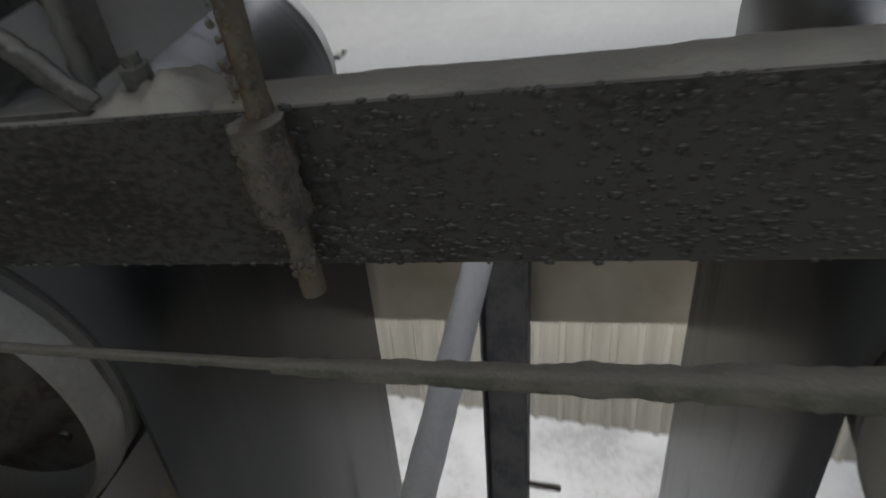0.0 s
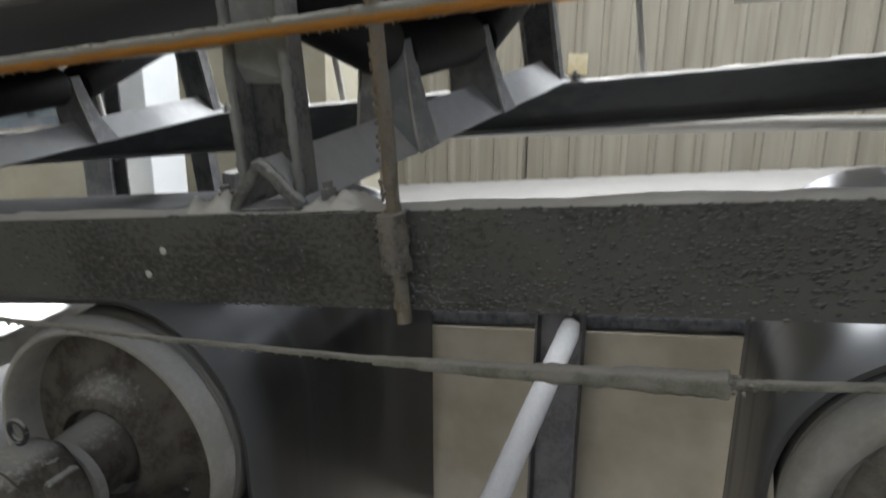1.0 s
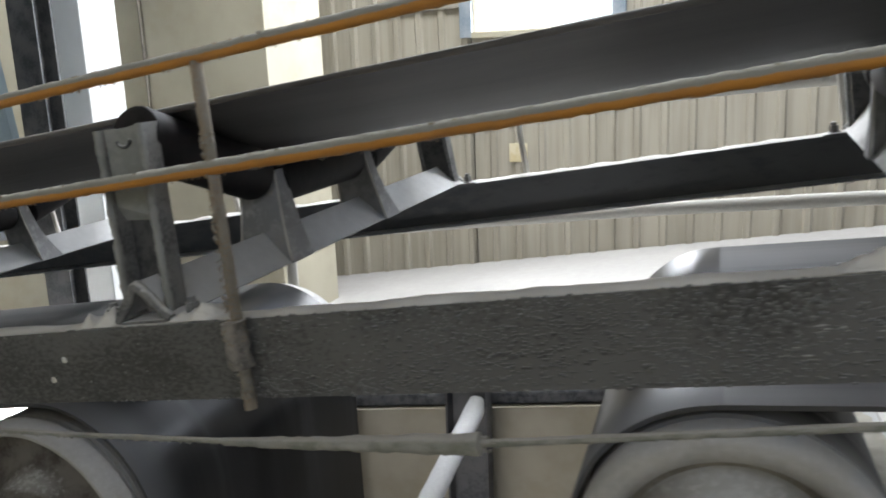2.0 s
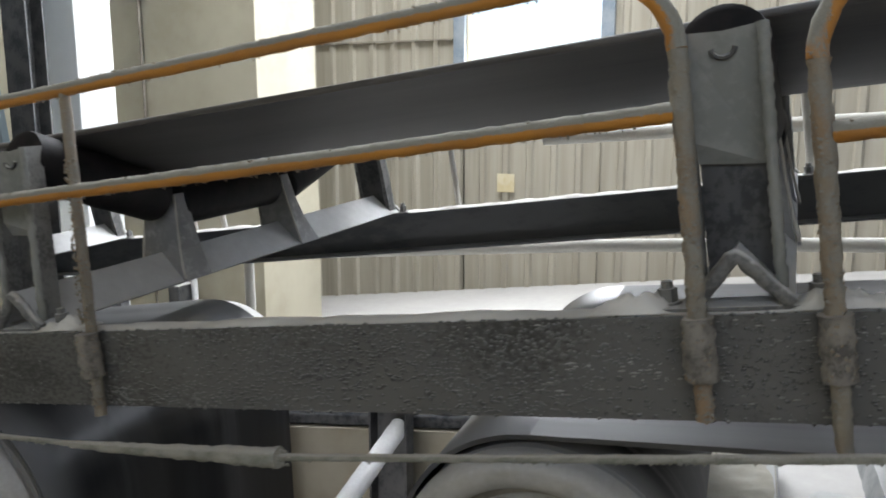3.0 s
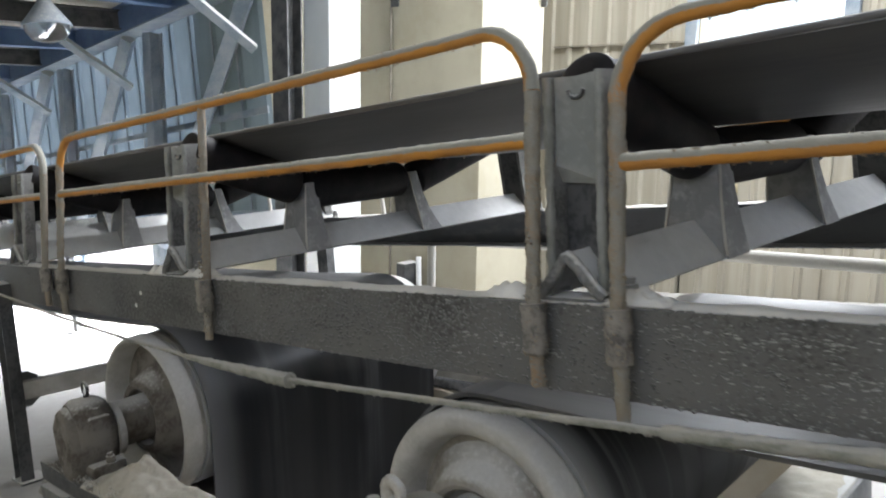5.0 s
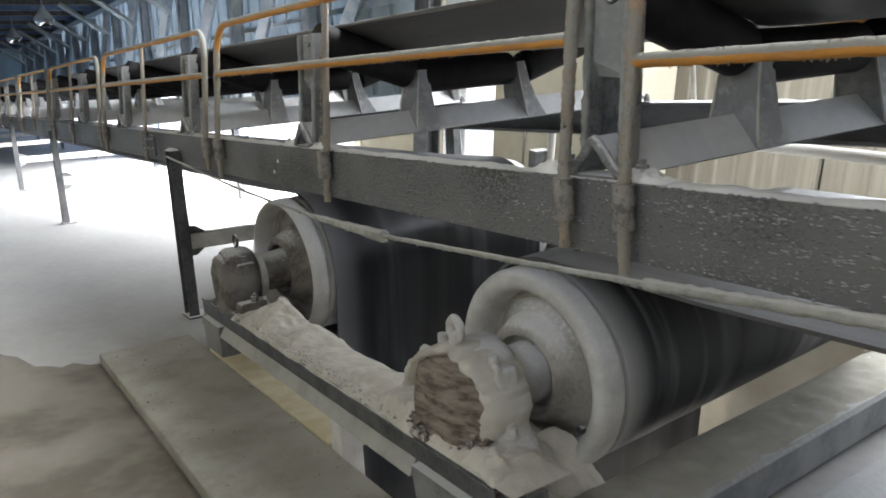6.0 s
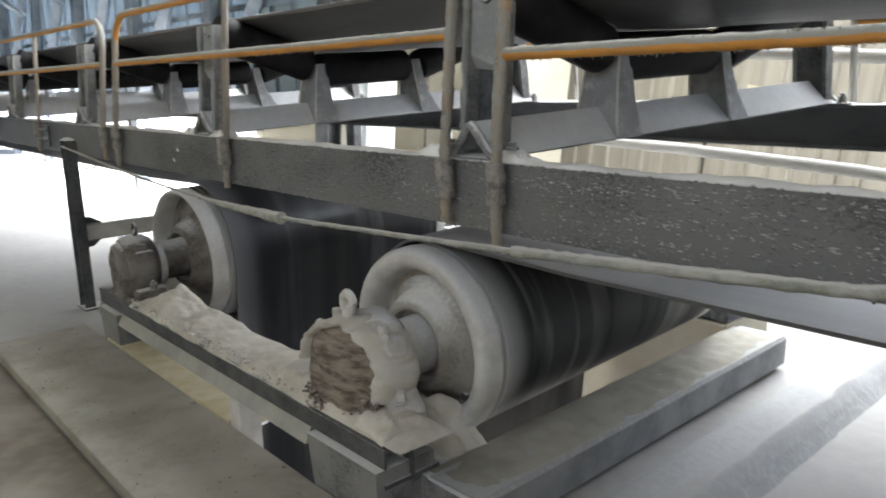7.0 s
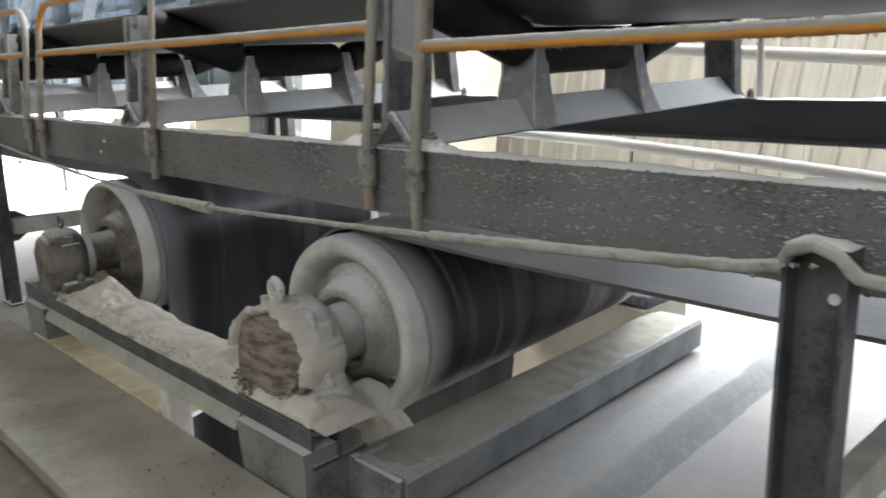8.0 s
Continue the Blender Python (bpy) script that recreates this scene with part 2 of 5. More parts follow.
def translucent(name, colour, share):
    m, n, l, p = nodes_of(name)
    out = n["Material Output"]
    t, d, mix = n.new("ShaderNodeBsdfTranslucent"), n.new("ShaderNodeBsdfDiffuse"), n.new("ShaderNodeMixShader")
    dirt = ramp(n, l, noise_of(n, l, 1.4, 5, 0.6, (1, 1, 0.4)), 0.3, 0.75)
    c = blend(n, l, dirt, tuple(x * 0.7 for x in colour), colour)
    l.new(c, t.inputs[0])
    l.new(c, d.inputs[0])
    mix.inputs[0].default_value = share
    l.new(d.outputs[0], mix.inputs[1])
    l.new(t.outputs[0], mix.inputs[2])
    l.new(mix.outputs[0], out.inputs["Surface"])
    n.remove(p)
    return m


M_TRANS = translucent("translucent blue-white sheet", (0.27, 0.335, 0.37), 0.5)
M_GLASS, gn, gl, gp = nodes_of("clear lamp glass")
gp.inputs["Transmission Weight"].default_value, gp.inputs["Roughness"].default_value = 1.0, 0.05


# ---- mesh helpers ----
def finish(name, bm, mat, smooth=None):
    bmesh.ops.recalc_face_normals(bm, faces=bm.faces)
    me = bpy.data.meshes.new(name)
    bm.to_mesh(me)
    bm.free()
    me.materials.append(mat)
    if smooth:
        me.shade_smooth()
        me.set_sharp_from_angle(angle=radians(smooth))
    return me


def part(name, bm, mat, parent, label="", smooth=None, m=None):
    ob = new(name, finish(name, bm, mat, smooth))
    ob.parent = parent
    if m is not None:
        ob.matrix_basis = m
    return tagged(ob, label=label)


def thing(name, m, label, category, group=""):
    return tagged(new(name), label, category, group) if m is None else place(tagged(new(name), label, category, group), m)


def place(ob, m):
    ob.matrix_basis = m
    return ob


def single(name, bm, mat, m, label, category, group="", kind="", smooth=None):
    ob = new(name, finish(name, bm, mat, smooth))
    ob.matrix_basis = m
    return tagged(ob, label, category, group, kind)


def box(bm, x0, x1, y0, y1, z0, z1, bevel=0.0, turn=None):
    r = bmesh.ops.create_cube(bm, size=1.0)
    vs = r["verts"]
    bmesh.ops.scale(bm, vec=(x1 - x0, y1 - y0, z1 - z0), verts=vs)
    if turn is not None:
        bmesh.ops.transform(bm, matrix=turn, verts=vs)
    bmesh.ops.translate(bm, vec=((x0 + x1) / 2, (y0 + y1) / 2, (z0 + z1) / 2), verts=vs)
    if bevel:
        es = list({e for v in vs for e in v.link_edges})
        bmesh.ops.bevel(bm, geom=es, offset=bevel, segments=2, affect="EDGES", profile=0.5)
    return bm


def prism(bm, outline, axis, lo, hi, cuts=1):
    """An outline of two coordinates pulled along the axis; the two are the other axes in order."""
    rings = []
    for k in range(cuts + 1):
        a = lo + (hi - lo) * k / cuts
        ring = []
        for u, v in outline:
            co = {"x": (a, u, v), "y": (u, a, v), "z": (u, v, a)}[axis]
            ring.append(bm.verts.new(co))
        rings.append(ring)
    k = len(outline)
    for r0, r1 in zip(rings, rings[1:]):
        for i in range(k):
            bm.faces.new((r0[i], r0[(i + 1) % k], r1[(i + 1) % k], r1[i]))
    bm.faces.new(rings[0])
    bm.faces.new(rings[-1][::-1])
    return bm


def tube(bm, pts, r, seg=10, lump=0.0, freq=30.0, step=0.0, flat=1.0, taper=1.0):
    """A pipe along points; lump roughens it with caked dust."""
    pts = [Vector(p) for p in pts]
    if step:
        fine = [pts[0]]
        for a, b in zip(pts, pts[1:]):
            k = max(1, int((b - a).length / step))
            fine += [a.lerp(b, (i + 1) / k) for i in range(k)]
        pts = fine
    rings = []
    side = None
    for i, p in enumerate(pts):
        d = (pts[min(i + 1, len(pts) - 1)] - pts[max(i - 1, 0)]).normalized()
        if side is None:
            side = d.cross(Vector((0, 0, 1)) if abs(d.z) < 0.8 else Vector((0, 1, 0)))
        side = (side - d * side.dot(d)).normalized()
        up = side.cross(d)
        ring = []
        for k in range(seg):
            a = 2 * math.pi * k / seg
            out = side * math.cos(a) + up * math.sin(a) * flat
            rr = r * (1 + (taper - 1) * i / (len(pts) - 1))
            if lump:
                q = (p + out * r) * freq
                rr *= (1 + lump * noise.noise(q) + 0.6 * lump * noise.noise(q * 2.7))
            ring.append(bm.verts.new(p + out * rr))
        rings.append(ring)
    for r0, r1 in zip(rings, rings[1:]):
        for i in range(seg):
            bm.faces.new((r0[i], r0[(i + 1) % seg], r1[(i + 1) % seg], r1[i]))
    bm.faces.new(rings[0][::-1])
    bm.faces.new(rings[-1])
    return bm


def lathe(bm, profile, seg=48, m=None, lump=0.0, freq=12.0):
    """Profile rows of (radius, along); turned about the y axis."""
    rings = []
    for r, y in profile:
        ring = []
        for k in range(seg):
            a = 2 * math.pi * k / seg
            co = Vector((r * math.cos(a), y, r * math.sin(a)))
            if lump:
                co *= 1 + lump * noise.noise(co * freq)
            ring.append(bm.verts.new(m @ co if m is not None else co))
        rings.append(ring)
    for r0, r1 in zip(rings, rings[1:]):
        for i in range(seg):
            bm.faces.new((r0[i], r0[(i + 1) % seg], r1[(i + 1) % seg], r1[i]))
    for ring in (rings[0], rings[-1]):
        bm.faces.new(ring)
    return bm


def bolt(bm, x, y, z, r=0.014, h=0.02, m=None):
    for rr, z0, z1, seg in ((r * 1.35, 0, 0.004, 12), (r, 0.004, h, 6), (r * 0.6, h, h + 0.012, 8)):
        ring = [[bm.verts.new((x + rr * math.cos(2 * math.pi * k / seg), y + rr * math.sin(2 * math.pi * k / seg), z + zz)) for k in range(seg)] for zz in (z0, z1)]
        for k in range(seg):
            bm.faces.new((ring[0][k], ring[0][(k + 1) % seg], ring[1][(k + 1) % seg], ring[1][k]))
        bm.faces.new(ring[1])
    return bm


def heap(bm, x0, x1, y0, y1, z, height, nx, ny, seed=0.0, freq=7.0):
    """A lumpy bank of settled dust on a flat place."""
    rows = []
    for i in range(nx + 1):
        row = []
        for j in range(ny + 1):
            u, v = i / nx, j / ny
            x, y = x0 + (x1 - x0) * u, y0 + (y1 - y0) * v
            edge = min(1, 4 * u, 4 * (1 - u)) * math.sin(math.pi * v) ** 0.6 if 0 < v < 1 else 0
            q = Vector((x * freq, y * freq, seed))
            h = height * edge * max(0.05, 0.6 + 0.75 * noise.noise(q) + 0.30 * noise.noise(q * 2.9) + 0.08 * noise.noise(q * 7))
            row.append(bm.verts.new((x, y, z + h)))
        rows.append(row)
    for a, b in zip(rows, rows[1:]):
        for j in range(ny):
            bm.faces.new((a[j], b[j], b[j + 1], a[j + 1]))
    return bm


def bank(bm, x0, x1, y0, y1, z, tall, nx, ny, seed):
    """Settled dust with a smooth crown, a broken front and a height that tall(u) gives along it."""
    rows = []
    for i in range(nx + 1):
        u = i / nx
        x, row = x0 + (x1 - x0) * u, []
        for j in range(ny + 1):
            v = j / ny
            q = Vector((x * 6, v * 1.3, seed))
            ends = min(1.0, 7 * u, 7 * (1 - u)) ** 0.5
            crown = (1 - abs(2 * v - 1) ** 3.2) ** 0.6 if 0 < v < 1 else 0.0
            lumps = 0.75 + 0.55 * noise.noise(q) + 0.35 * abs(noise.noise(q * 2.3)) - 0.25 * max(0.0, noise.noise(q * 3.7)) + 0.06 * noise.noise(q * 11)
            rough = 0.010 * noise.noise(Vector((x * 30, v * 9, seed))) if v < 0.35 else 0.0
            y = y0 + (y1 - y0) * v + 0.022 * noise.noise(Vector((x * 9, v * 3, seed + 5))) * (1 if 0 < j < ny else 0.5)
            row.append(bm.verts.new((x, y, z + tall(u) * ends * crown * max(0.12, lumps) + rough * crown)))
        rows.append(row)
    for a, b in zip(rows, rows[1:]):
        for j in range(ny):
            bm.faces.new((a[j], b[j], b[j + 1], a[j + 1]))
    return bm


ICO = bmesh.new()
bmesh.ops.create_icosphere(ICO, subdivisions=1, radius=1.0)
ICO_V = [v.co.copy() for v in ICO.verts]
ICO_F = [[v.index for v in f.verts] for f in ICO.faces]
ICO.free()


def crumbs(name, spots, mat, parent, label, rng):
    """Many small uneven crumbs of dust, each (x, y, z, half sizes), joined as one crust."""
    vs, fs = [], []
    for x, y, z, a, b, c in spots:
        k = len(vs)
        for v in ICO_V:
            w = rng.uniform(0.75, 1.2)
            vs.append((x + v.x * a * w, y + v.y * b * w, z + v.z * c * w))
        fs += [[i + k for i in f] for f in ICO_F]
    me = bpy.data.meshes.new(name)
    me.from_pydata(vs, [], fs)
    me.materials.append(mat)
    me.shade_smooth()
    ob = new(name, me)
    ob.parent = parent
    return tagged(ob, label=label, kind="stuff")


# ---- structure: floor, walls, gallery ----
FLOOR = -0.07
FX0, FX1, FY0, FY1 = -32.0, 7.0, -3.0, 6.1
OX0, OX1, OY0, OY1 = -0.98, 1.26, -0.2, 1.8
bm = bmesh.new()
for a in ((FX0, OX0, FY0, 2.7), (-5.0, OX0, 2.7, FY1), (OX1, FX1, FY0, FY1), (OX0, OX1, FY0, OY0), (OX0, OX1, OY1, FY1)):
    box(bm, a[0], a[1], a[2], a[3], FLOOR - 0.16, FLOOR)
bmesh.ops.remove_doubles(bm, verts=bm.verts, dist=0.0005)
single("floor", bm, M_FLOOR, C, "concrete floor covered in pale settled dust", "floor", kind="structure")

# mottled brown, fading to pale towards -x
M_WALK = surface("brown walkway floor", (0.115, 0.10, 0.076), (0.20, 0.18, 0.145), 0.95, lie=None, film=0.10, scale=2.2, fine=18, bump=0.4, dust=(0.45, 0.44, 0.42), edge=(-1.9, -0.6, 0.9, "X", 1.2))
bm = bmesh.new()
edge = [(-1.5 + 0.25 * noise.noise(Vector((0, 3.1 * k, 0))) - 0.012 * k * k, -0.663 - 0.056 * k) for k in range(40)]
ring = [bm.verts.new((x, y, FLOOR + 0.003)) for x, y in edge] + [bm.verts.new((6.9, -2.845, FLOOR + 0.003)), bm.verts.new((6.9, -0.663, FLOOR + 0.003))]
bm.faces.new(ring)
single("walkway", bm, M_WALK, C, "brown walkway floor growing paler towards the gallery", "floor", kind="structure")

bm = bmesh.new()
box(bm, OX0 - 0.3, OX1 + 0.3, OY1 + 0.004, OY1 + 0.3, -0.80, FLOOR - 0.164)
box(bm, OX0 - 0.42, OX1 - 0.2, OY1 + 0.002, OY1 + 0.38, FLOOR + 0.002, 0.105)
box(bm, OX0 - 0.3, OX1 - 0.2, OY1 - 0.016, OY1 - 0.003, FLOOR - 0.17, 0.104)
box(bm, OX0 - 0.3, OX0 - 0.004, OY0 - 0.3, OY1, -0.95, FLOOR - 0.164)
box(bm, OX1 + 0.004, OX1 + 0.3, OY0 - 0.3, OY1, -0.95, FLOOR - 0.164)
single("trim", bm, M_CONCRETE, C, "stained concrete edge beam round the floor opening", "beam", kind="structure")

bm = bmesh.new()
box(bm, -1.53, 2.2, -0.66, -0.197, FLOOR + 0.002, FLOOR + 0.05, 0.006)
single("concrete_pad", bm, M_SLAB, C, "low concrete pad dusted beige beside the opening", "pad", kind="structure")
bm = bmesh.new()
box(bm, -1.2, 0.186, -0.193, 0.2, FLOOR + 0.002, FLOOR + 0.054, 0.004)
single("mortar_bed", bm, M_SAND, C, "ochre mortar bed under the bearing beam", "mortar", kind="structure")

bm = box(bmesh.new(), 0.185, 0.262, -0.185, -0.09, FLOOR - 0.158, 0.08, 0.01)
single("plaster_block", bm, M_CAKE, C, "rough white plaster block under the bearing beam", "block", kind="structure")
bm = box(bmesh.new(), OX0 - 0.42, OX1 - 0.2, OY1 + 0.008, OY1 + 0.36, 0.107, 0.165, 0.01)
single("curb", bm, M_CURB, C, "dark rough concrete curb along the opening", "curb", kind="structure")


def ridge(p0, p1, w, h, seed):
    """A low bank along a line on the floor, steeper on one side."""
    bm, rows, n = bmesh.new(), [], 70
    p0, p1 = Vector(p0), Vector(p1)
    side = (p1 - p0).cross(Vector((0, 0, 1))).normalized()
    for i in range(n + 1):
        p, row = p0.lerp(p1, i / n), []
        for j, (o, k) in enumerate(((-1.0, -0.05), (-0.5, 0.45), (-0.1, 0.95), (0.15, 1.0), (0.35, 0.7), (0.55, 0.1), (0.7, -0.05))):
            q = p * 14 + Vector((j * 3.1, seed, 0))
            row.append(bm.verts.new(p + side * w * (o + 0.05 * noise.noise(q)) + Vector((0, 0, h * (k + 0.08 * noise.noise(q * 1.7))))))
        rows.append(row)
    for a, b in zip(rows, rows[1:]):
        for j in range(len(a) - 1):
            bm.faces.new((a[j], b[j], b[j + 1], a[j + 1]))
    return bm


single("dust_ridge", ridge((1.55, 3.2, FLOOR), (1.76, -0.3, FLOOR), 0.082, 0.085, 3.0), M_GREYDUST, C, "low ridge of caked dust over a buried bar", "dust", kind="structure", smooth=60)
# low strip beside the frame beam, greyer than the floor
single("grey_fillet", ridge((1.455, 1.75, FLOOR), (1.515, -0.3, FLOOR), 0.09, 0.016, 9.0), M_GREYDUST, C, "low grey fillet along the frame beam", "dust", kind="structure", smooth=60)


def corrugated(bm, run, lo, hi, at, period=0.24, depth=0.03, axis="x"):
    """Ribbed sheet along x (or y) at a fixed y (or x), between heights given for each end of the run."""
    a0, a1 = run
    pts, k = [], max(1, math.ceil((a1 - a0) / period - 0.01))
    for i in range(k):
        for f, d in ((0.0, 0), (0.66, 0), (0.74, 1), (0.92, 1)):
            pts.append((min(a1, a0 + (i + f) * period), d * depth))
    pts.append((a1, 0))
    front = []
    for a, d in pts:
        z0, z1 = lo(a), hi(a)
        co = (lambda z, o: (a, at - d + o, z)) if axis == "x" else (lambda z, o: (at + d - o, a, z))
        front.append((bm.verts.new(co(z0, 0)), bm.verts.new(co(z1, 0))))
    for p, q in zip(front, front[1:]):
        if (p[0].co - q[0].co).length > 1e-5:
            bm.faces.new((p[0], q[0], q[1], p[1]))
    return bm


SLOPE = math.tan(radians(-INCLINE))
floor_at = lambda x: SLOPE * x + FLOOR * 1.009
WY = 6.1
WIN = (-1.74, -0.42, 1.95, 3.3)
# unseen opening, added so the high fill lamp can shine in
HIGH = (-2.9, 4.7, 3.05, 5.9)


def wall_with_holes(bm, x0, x1, z1, y0, y1, holes, zlow):
    """Backing wall of blocks round rectangular holes, closed below by the sloping floor."""
    xs = sorted({x0, x1, *[h[0] for h in holes], *[h[1] for h in holes]})
    zs = sorted({zlow, z1, *[h[2] for h in holes], *[h[3] for h in holes]})
    for xa, xb in zip(xs, xs[1:]):
        for za, zb in zip(zs, zs[1:]):
            if not any(h[0] <= (xa + xb) / 2 <= h[1] and h[2] <= (za + zb) / 2 <= h[3] for h in holes):
                box(bm, xa, xb, y0, y1, za, zb)
    return bm


bm = wall_with_holes(bmesh.new(), -4.3, 7.0, 6.0, WY, WY + 0.12, (WIN, HIGH), -1.0)
single("wall_north", bm, M_WALL, Matrix(), "outer wall of the hall behind the ribbed sheeting", "wall", kind="structure")
def sheets(name, runs, at, period, m, mat, label, width=4):
    t = tagged(place(new(name), m), label, "wall", kind="structure")
    for (a0, a1), lo, hi in runs:
        a = a0
        while a < a1 - 0.01:
            e = min(a1, a + width * period)
            part("sheet", corrugated(bmesh.new(), (a, e), lo, hi, at, period), mat, t)
            a = e
    return t


sheets("wall_sheeting", [((-3.94, WIN[0] - 0.02), floor_at, lambda x: 3.4), ((WIN[1] + 0.02, 7.0), floor_at, lambda x: 3.4), ((WIN[0] - 0.02, WIN[1] + 0.02), floor_at, lambda x: WIN[2] - 0.02)],
       WY - 0.01, 0.24, Matrix(), M_SHEET, "cream ribbed metal sheeting on the hall wall")

bm = bmesh.new()
box(bm, -4.3, -3.96, 4.46, WY, -1.2, 6.0)
box(bm, -5.15, -5.0, 2.72, 4.45, -1.4, 6.0)
box(bm, -5.0, -3.956, 4.17, 4.45, -1.4, 6.0)
box(bm, -3.75, -3.45, -3.0, -2.4, -1.2, 6.0)
box(bm, -3.75, -3.5, -2.4, 3.006, 2.75, 6.0)
box(bm, -5.0, -3.75, 2.72, 2.86, 3.3, 6.0)
single("wall_west", bm, M_WALL, Matrix(), "cream painted end wall with the gallery opening", "wall", kind="structure")
# wall out of view; its opening is made for the side fill
bm = box(bmesh.new(), 7.0, 7.15, -3.0, 1.0, -1.0, 6.0)
box(bm, 7.0, 7.15, 1.0, 5.0, -1.0, 1.6)
box(bm, 7.0, 7.15, 1.0, 5.0, 4.2, 6.0)
box(bm, 7.0, 7.15, 5.0, WY, -1.0, 6.0)
single("wall_east", bm, M_WALL, Matrix(), "cream painted end wall", "wall", kind="structure")
# wall out of view; the hole only lets the walkway fill through
bm = wall_with_holes(bmesh.new(), -3.45, 7.0, 6.0, -3.12, -3.0, ((-0.3, 4.7, 2.6, 3.6),), -1.0)
single("wall_south", bm, M_CONCRETE, Matrix(), "stained concrete side wall along the walkway", "wall", kind="structure")
# ceiling is out of view: dark to cut bounce, opened for the overhead fill
bm = bmesh.new()
for a in ((-5.15, -3.75, 2.72, WY + 0.12), (-3.75, -2.4, -3.12, WY + 0.12), (0.8, 7.15, -3.12, WY + 0.12), (-2.4, 0.8, -3.12, 2.1), (-2.4, 0.8, 4.5, WY + 0.12)):
    box(bm, a[0], a[1], a[2], a[3], 6.0, 6.15)
single("ceiling", bm, M_ROOF, Matrix(), "unseen dark sheet ceiling of the hall with an added opening for fill light", "ceiling", kind="structure")

# unseen panel added to stop direct sun entering the ceiling opening
bm = box(bmesh.new(), -2.42, 0.82, 2.08, 4.52, 6.16, 6.17)
single("sun_diffuser", bm, M_TRANS, Matrix(), "added translucent panel keeping direct sun out of the ceiling opening", "skylight", kind="structure")


def column(name, x0, x1, y0, y1, label, mat):
    bm = box(bmesh.new(), x0, x1, y0, y1, -1.0, 5.99, 0.008)
    single(name, bm, mat, Matrix(), label, "column", "columns of the hall", kind="structure")


column("column_1", -3.94, -2.77, 4.13, 5.0, "broad cream painted concrete column standing off the wall", M_WALL)
column("column_2", -3.86, -3.49, 3.01, 3.35, "whitewashed concrete column at the gallery opening", M_PALE)
single("conduit", tube(bmesh.new(), [(-3.965, 4.12, -0.5), (-3.96, 4.12, 1.6), (-3.968, 4.12, 3.2), (-3.96, 4.12, 5.0)], 0.012, 8), M_SEAM, Matrix(), "thin dark conduit on the joint beside the column", "conduit")

# small fittings of the hall
single("wall_patch", box(bmesh.new(), -1.40, -1.22, WY - 0.05, WY - 0.041, 0.71, 0.89, 0.004), M_SAND, Matrix(), "pale square patch plate on the ribbed wall", "plate")
for x, y in ((-3.9, 4.125), (-2.76, 4.97)):
    t = thing("angle_bracket", pose(x, y, 2.52), "dark steel angle bracket on the painted column", "bracket", "column brackets")
    part("upright", box(bmesh.new(), -0.05, 0.05, -0.02, 0.0, -0.06, 0.1, 0.004), M_DARK, t)
    part("shelf", box(bmesh.new(), -0.05, 0.05, -0.1, -0.02, 0.07, 0.1, 0.004), M_DARK, t)
t = thing("valve_box", pose(-3.62, 4.0, -0.35), "dark valve box with a short white pipe on the wall", "valve")
part("body", box(bmesh.new(), 0, 0.12, -0.1, 0.1, 0.1, 0.36, 0.01), M_DARK, t)
part("pipe", tube(bmesh.new(), [(0.17, 0.05, 0.05), (0.16, 0.05, 0.42)], 0.028, 10), M_WHITEPIPE, t, smooth=60)
bm = box(bmesh.new(), -3.44, WIN[0] - 0.14, WY - 0.055, WY - 0.012, 2.17, 2.185)
single("sheet_lap", bm, M_SEAM, Matrix(), "dark lap joint across the wall sheeting", "trim", kind="structure")

# window
win = thing("window_1", pose(0, WY, 0), "bright daylight window with a pale frame", "window")
win["kind"] = "structure"
bm = bmesh.new()
for a in ((WIN[0] - 0.12, WIN[0], WIN[2] - 0.06, WIN[3]), (WIN[1], WIN[1] + 0.12, WIN[2] - 0.06, WIN[3])):
    box(bm, a[0], a[1], -0.07, -0.012, a[2], a[3], 0.006)
part("window_frame", bm, M_GREYBLUE, win)
bm = box(bmesh.new(), WIN[0], WIN[1], -0.08, 0.1, WIN[2] - 0.07, WIN[2] - 0.01, 0.006)
part("window_sill", bm, M_WALL, win)

# gallery
GX0, GX1, GY0, GY1, EAVE = -32.0, -3.6, -2.4, 2.66, 3.0
sheets("gallery_wall_1", [((GX0, GX1), lambda x: FLOOR + 1.15, lambda x: EAVE + 0.3)], GY1, 0.40, C, M_TRANS, "translucent blue-white ribbed sheeting of the gallery")
bm = bmesh.new()
for k in range(1, 70):
    x = GX1 - 0.02 - 0.40 * k
    box(bm, x - 0.011, x + 0.011, GY1 - 0.045, GY1 - 0.032, FLOOR + 1.15, EAVE + 0.3)
single("gallery_wall_ribs", bm, M_GREYBLUE, C, "thin grey ribs of the gallery sheeting", "wall", kind="structure")
bm = bmesh.new()
corrugated(bm, (GX0, GX1), lambda x: FLOOR, lambda x: EAVE + 0.3, GY0, 0.26, 0.03)
single("gallery_wall_2", bm, M_GREYBLUE, C, "grey-blue ribbed sheeting of the gallery", "wall", kind="structure")
bm = box(bmesh.new(), GX0, GX1, GY0, GY1, EAVE + 0.32, EAVE + 0.36)
single("gallery_ceiling", bm, M_SHEET, C, "cream sheet roof of the gallery", "ceiling", kind="structure")
bm = box(bmesh.new(), GX0 - 0.1, GX0, GY0, GY1, FLOOR, EAVE + 0.36)
single("gallery_end_wall", bm, M_TRANS, C, "pale far end wall of the gallery", "wall", kind="structure")


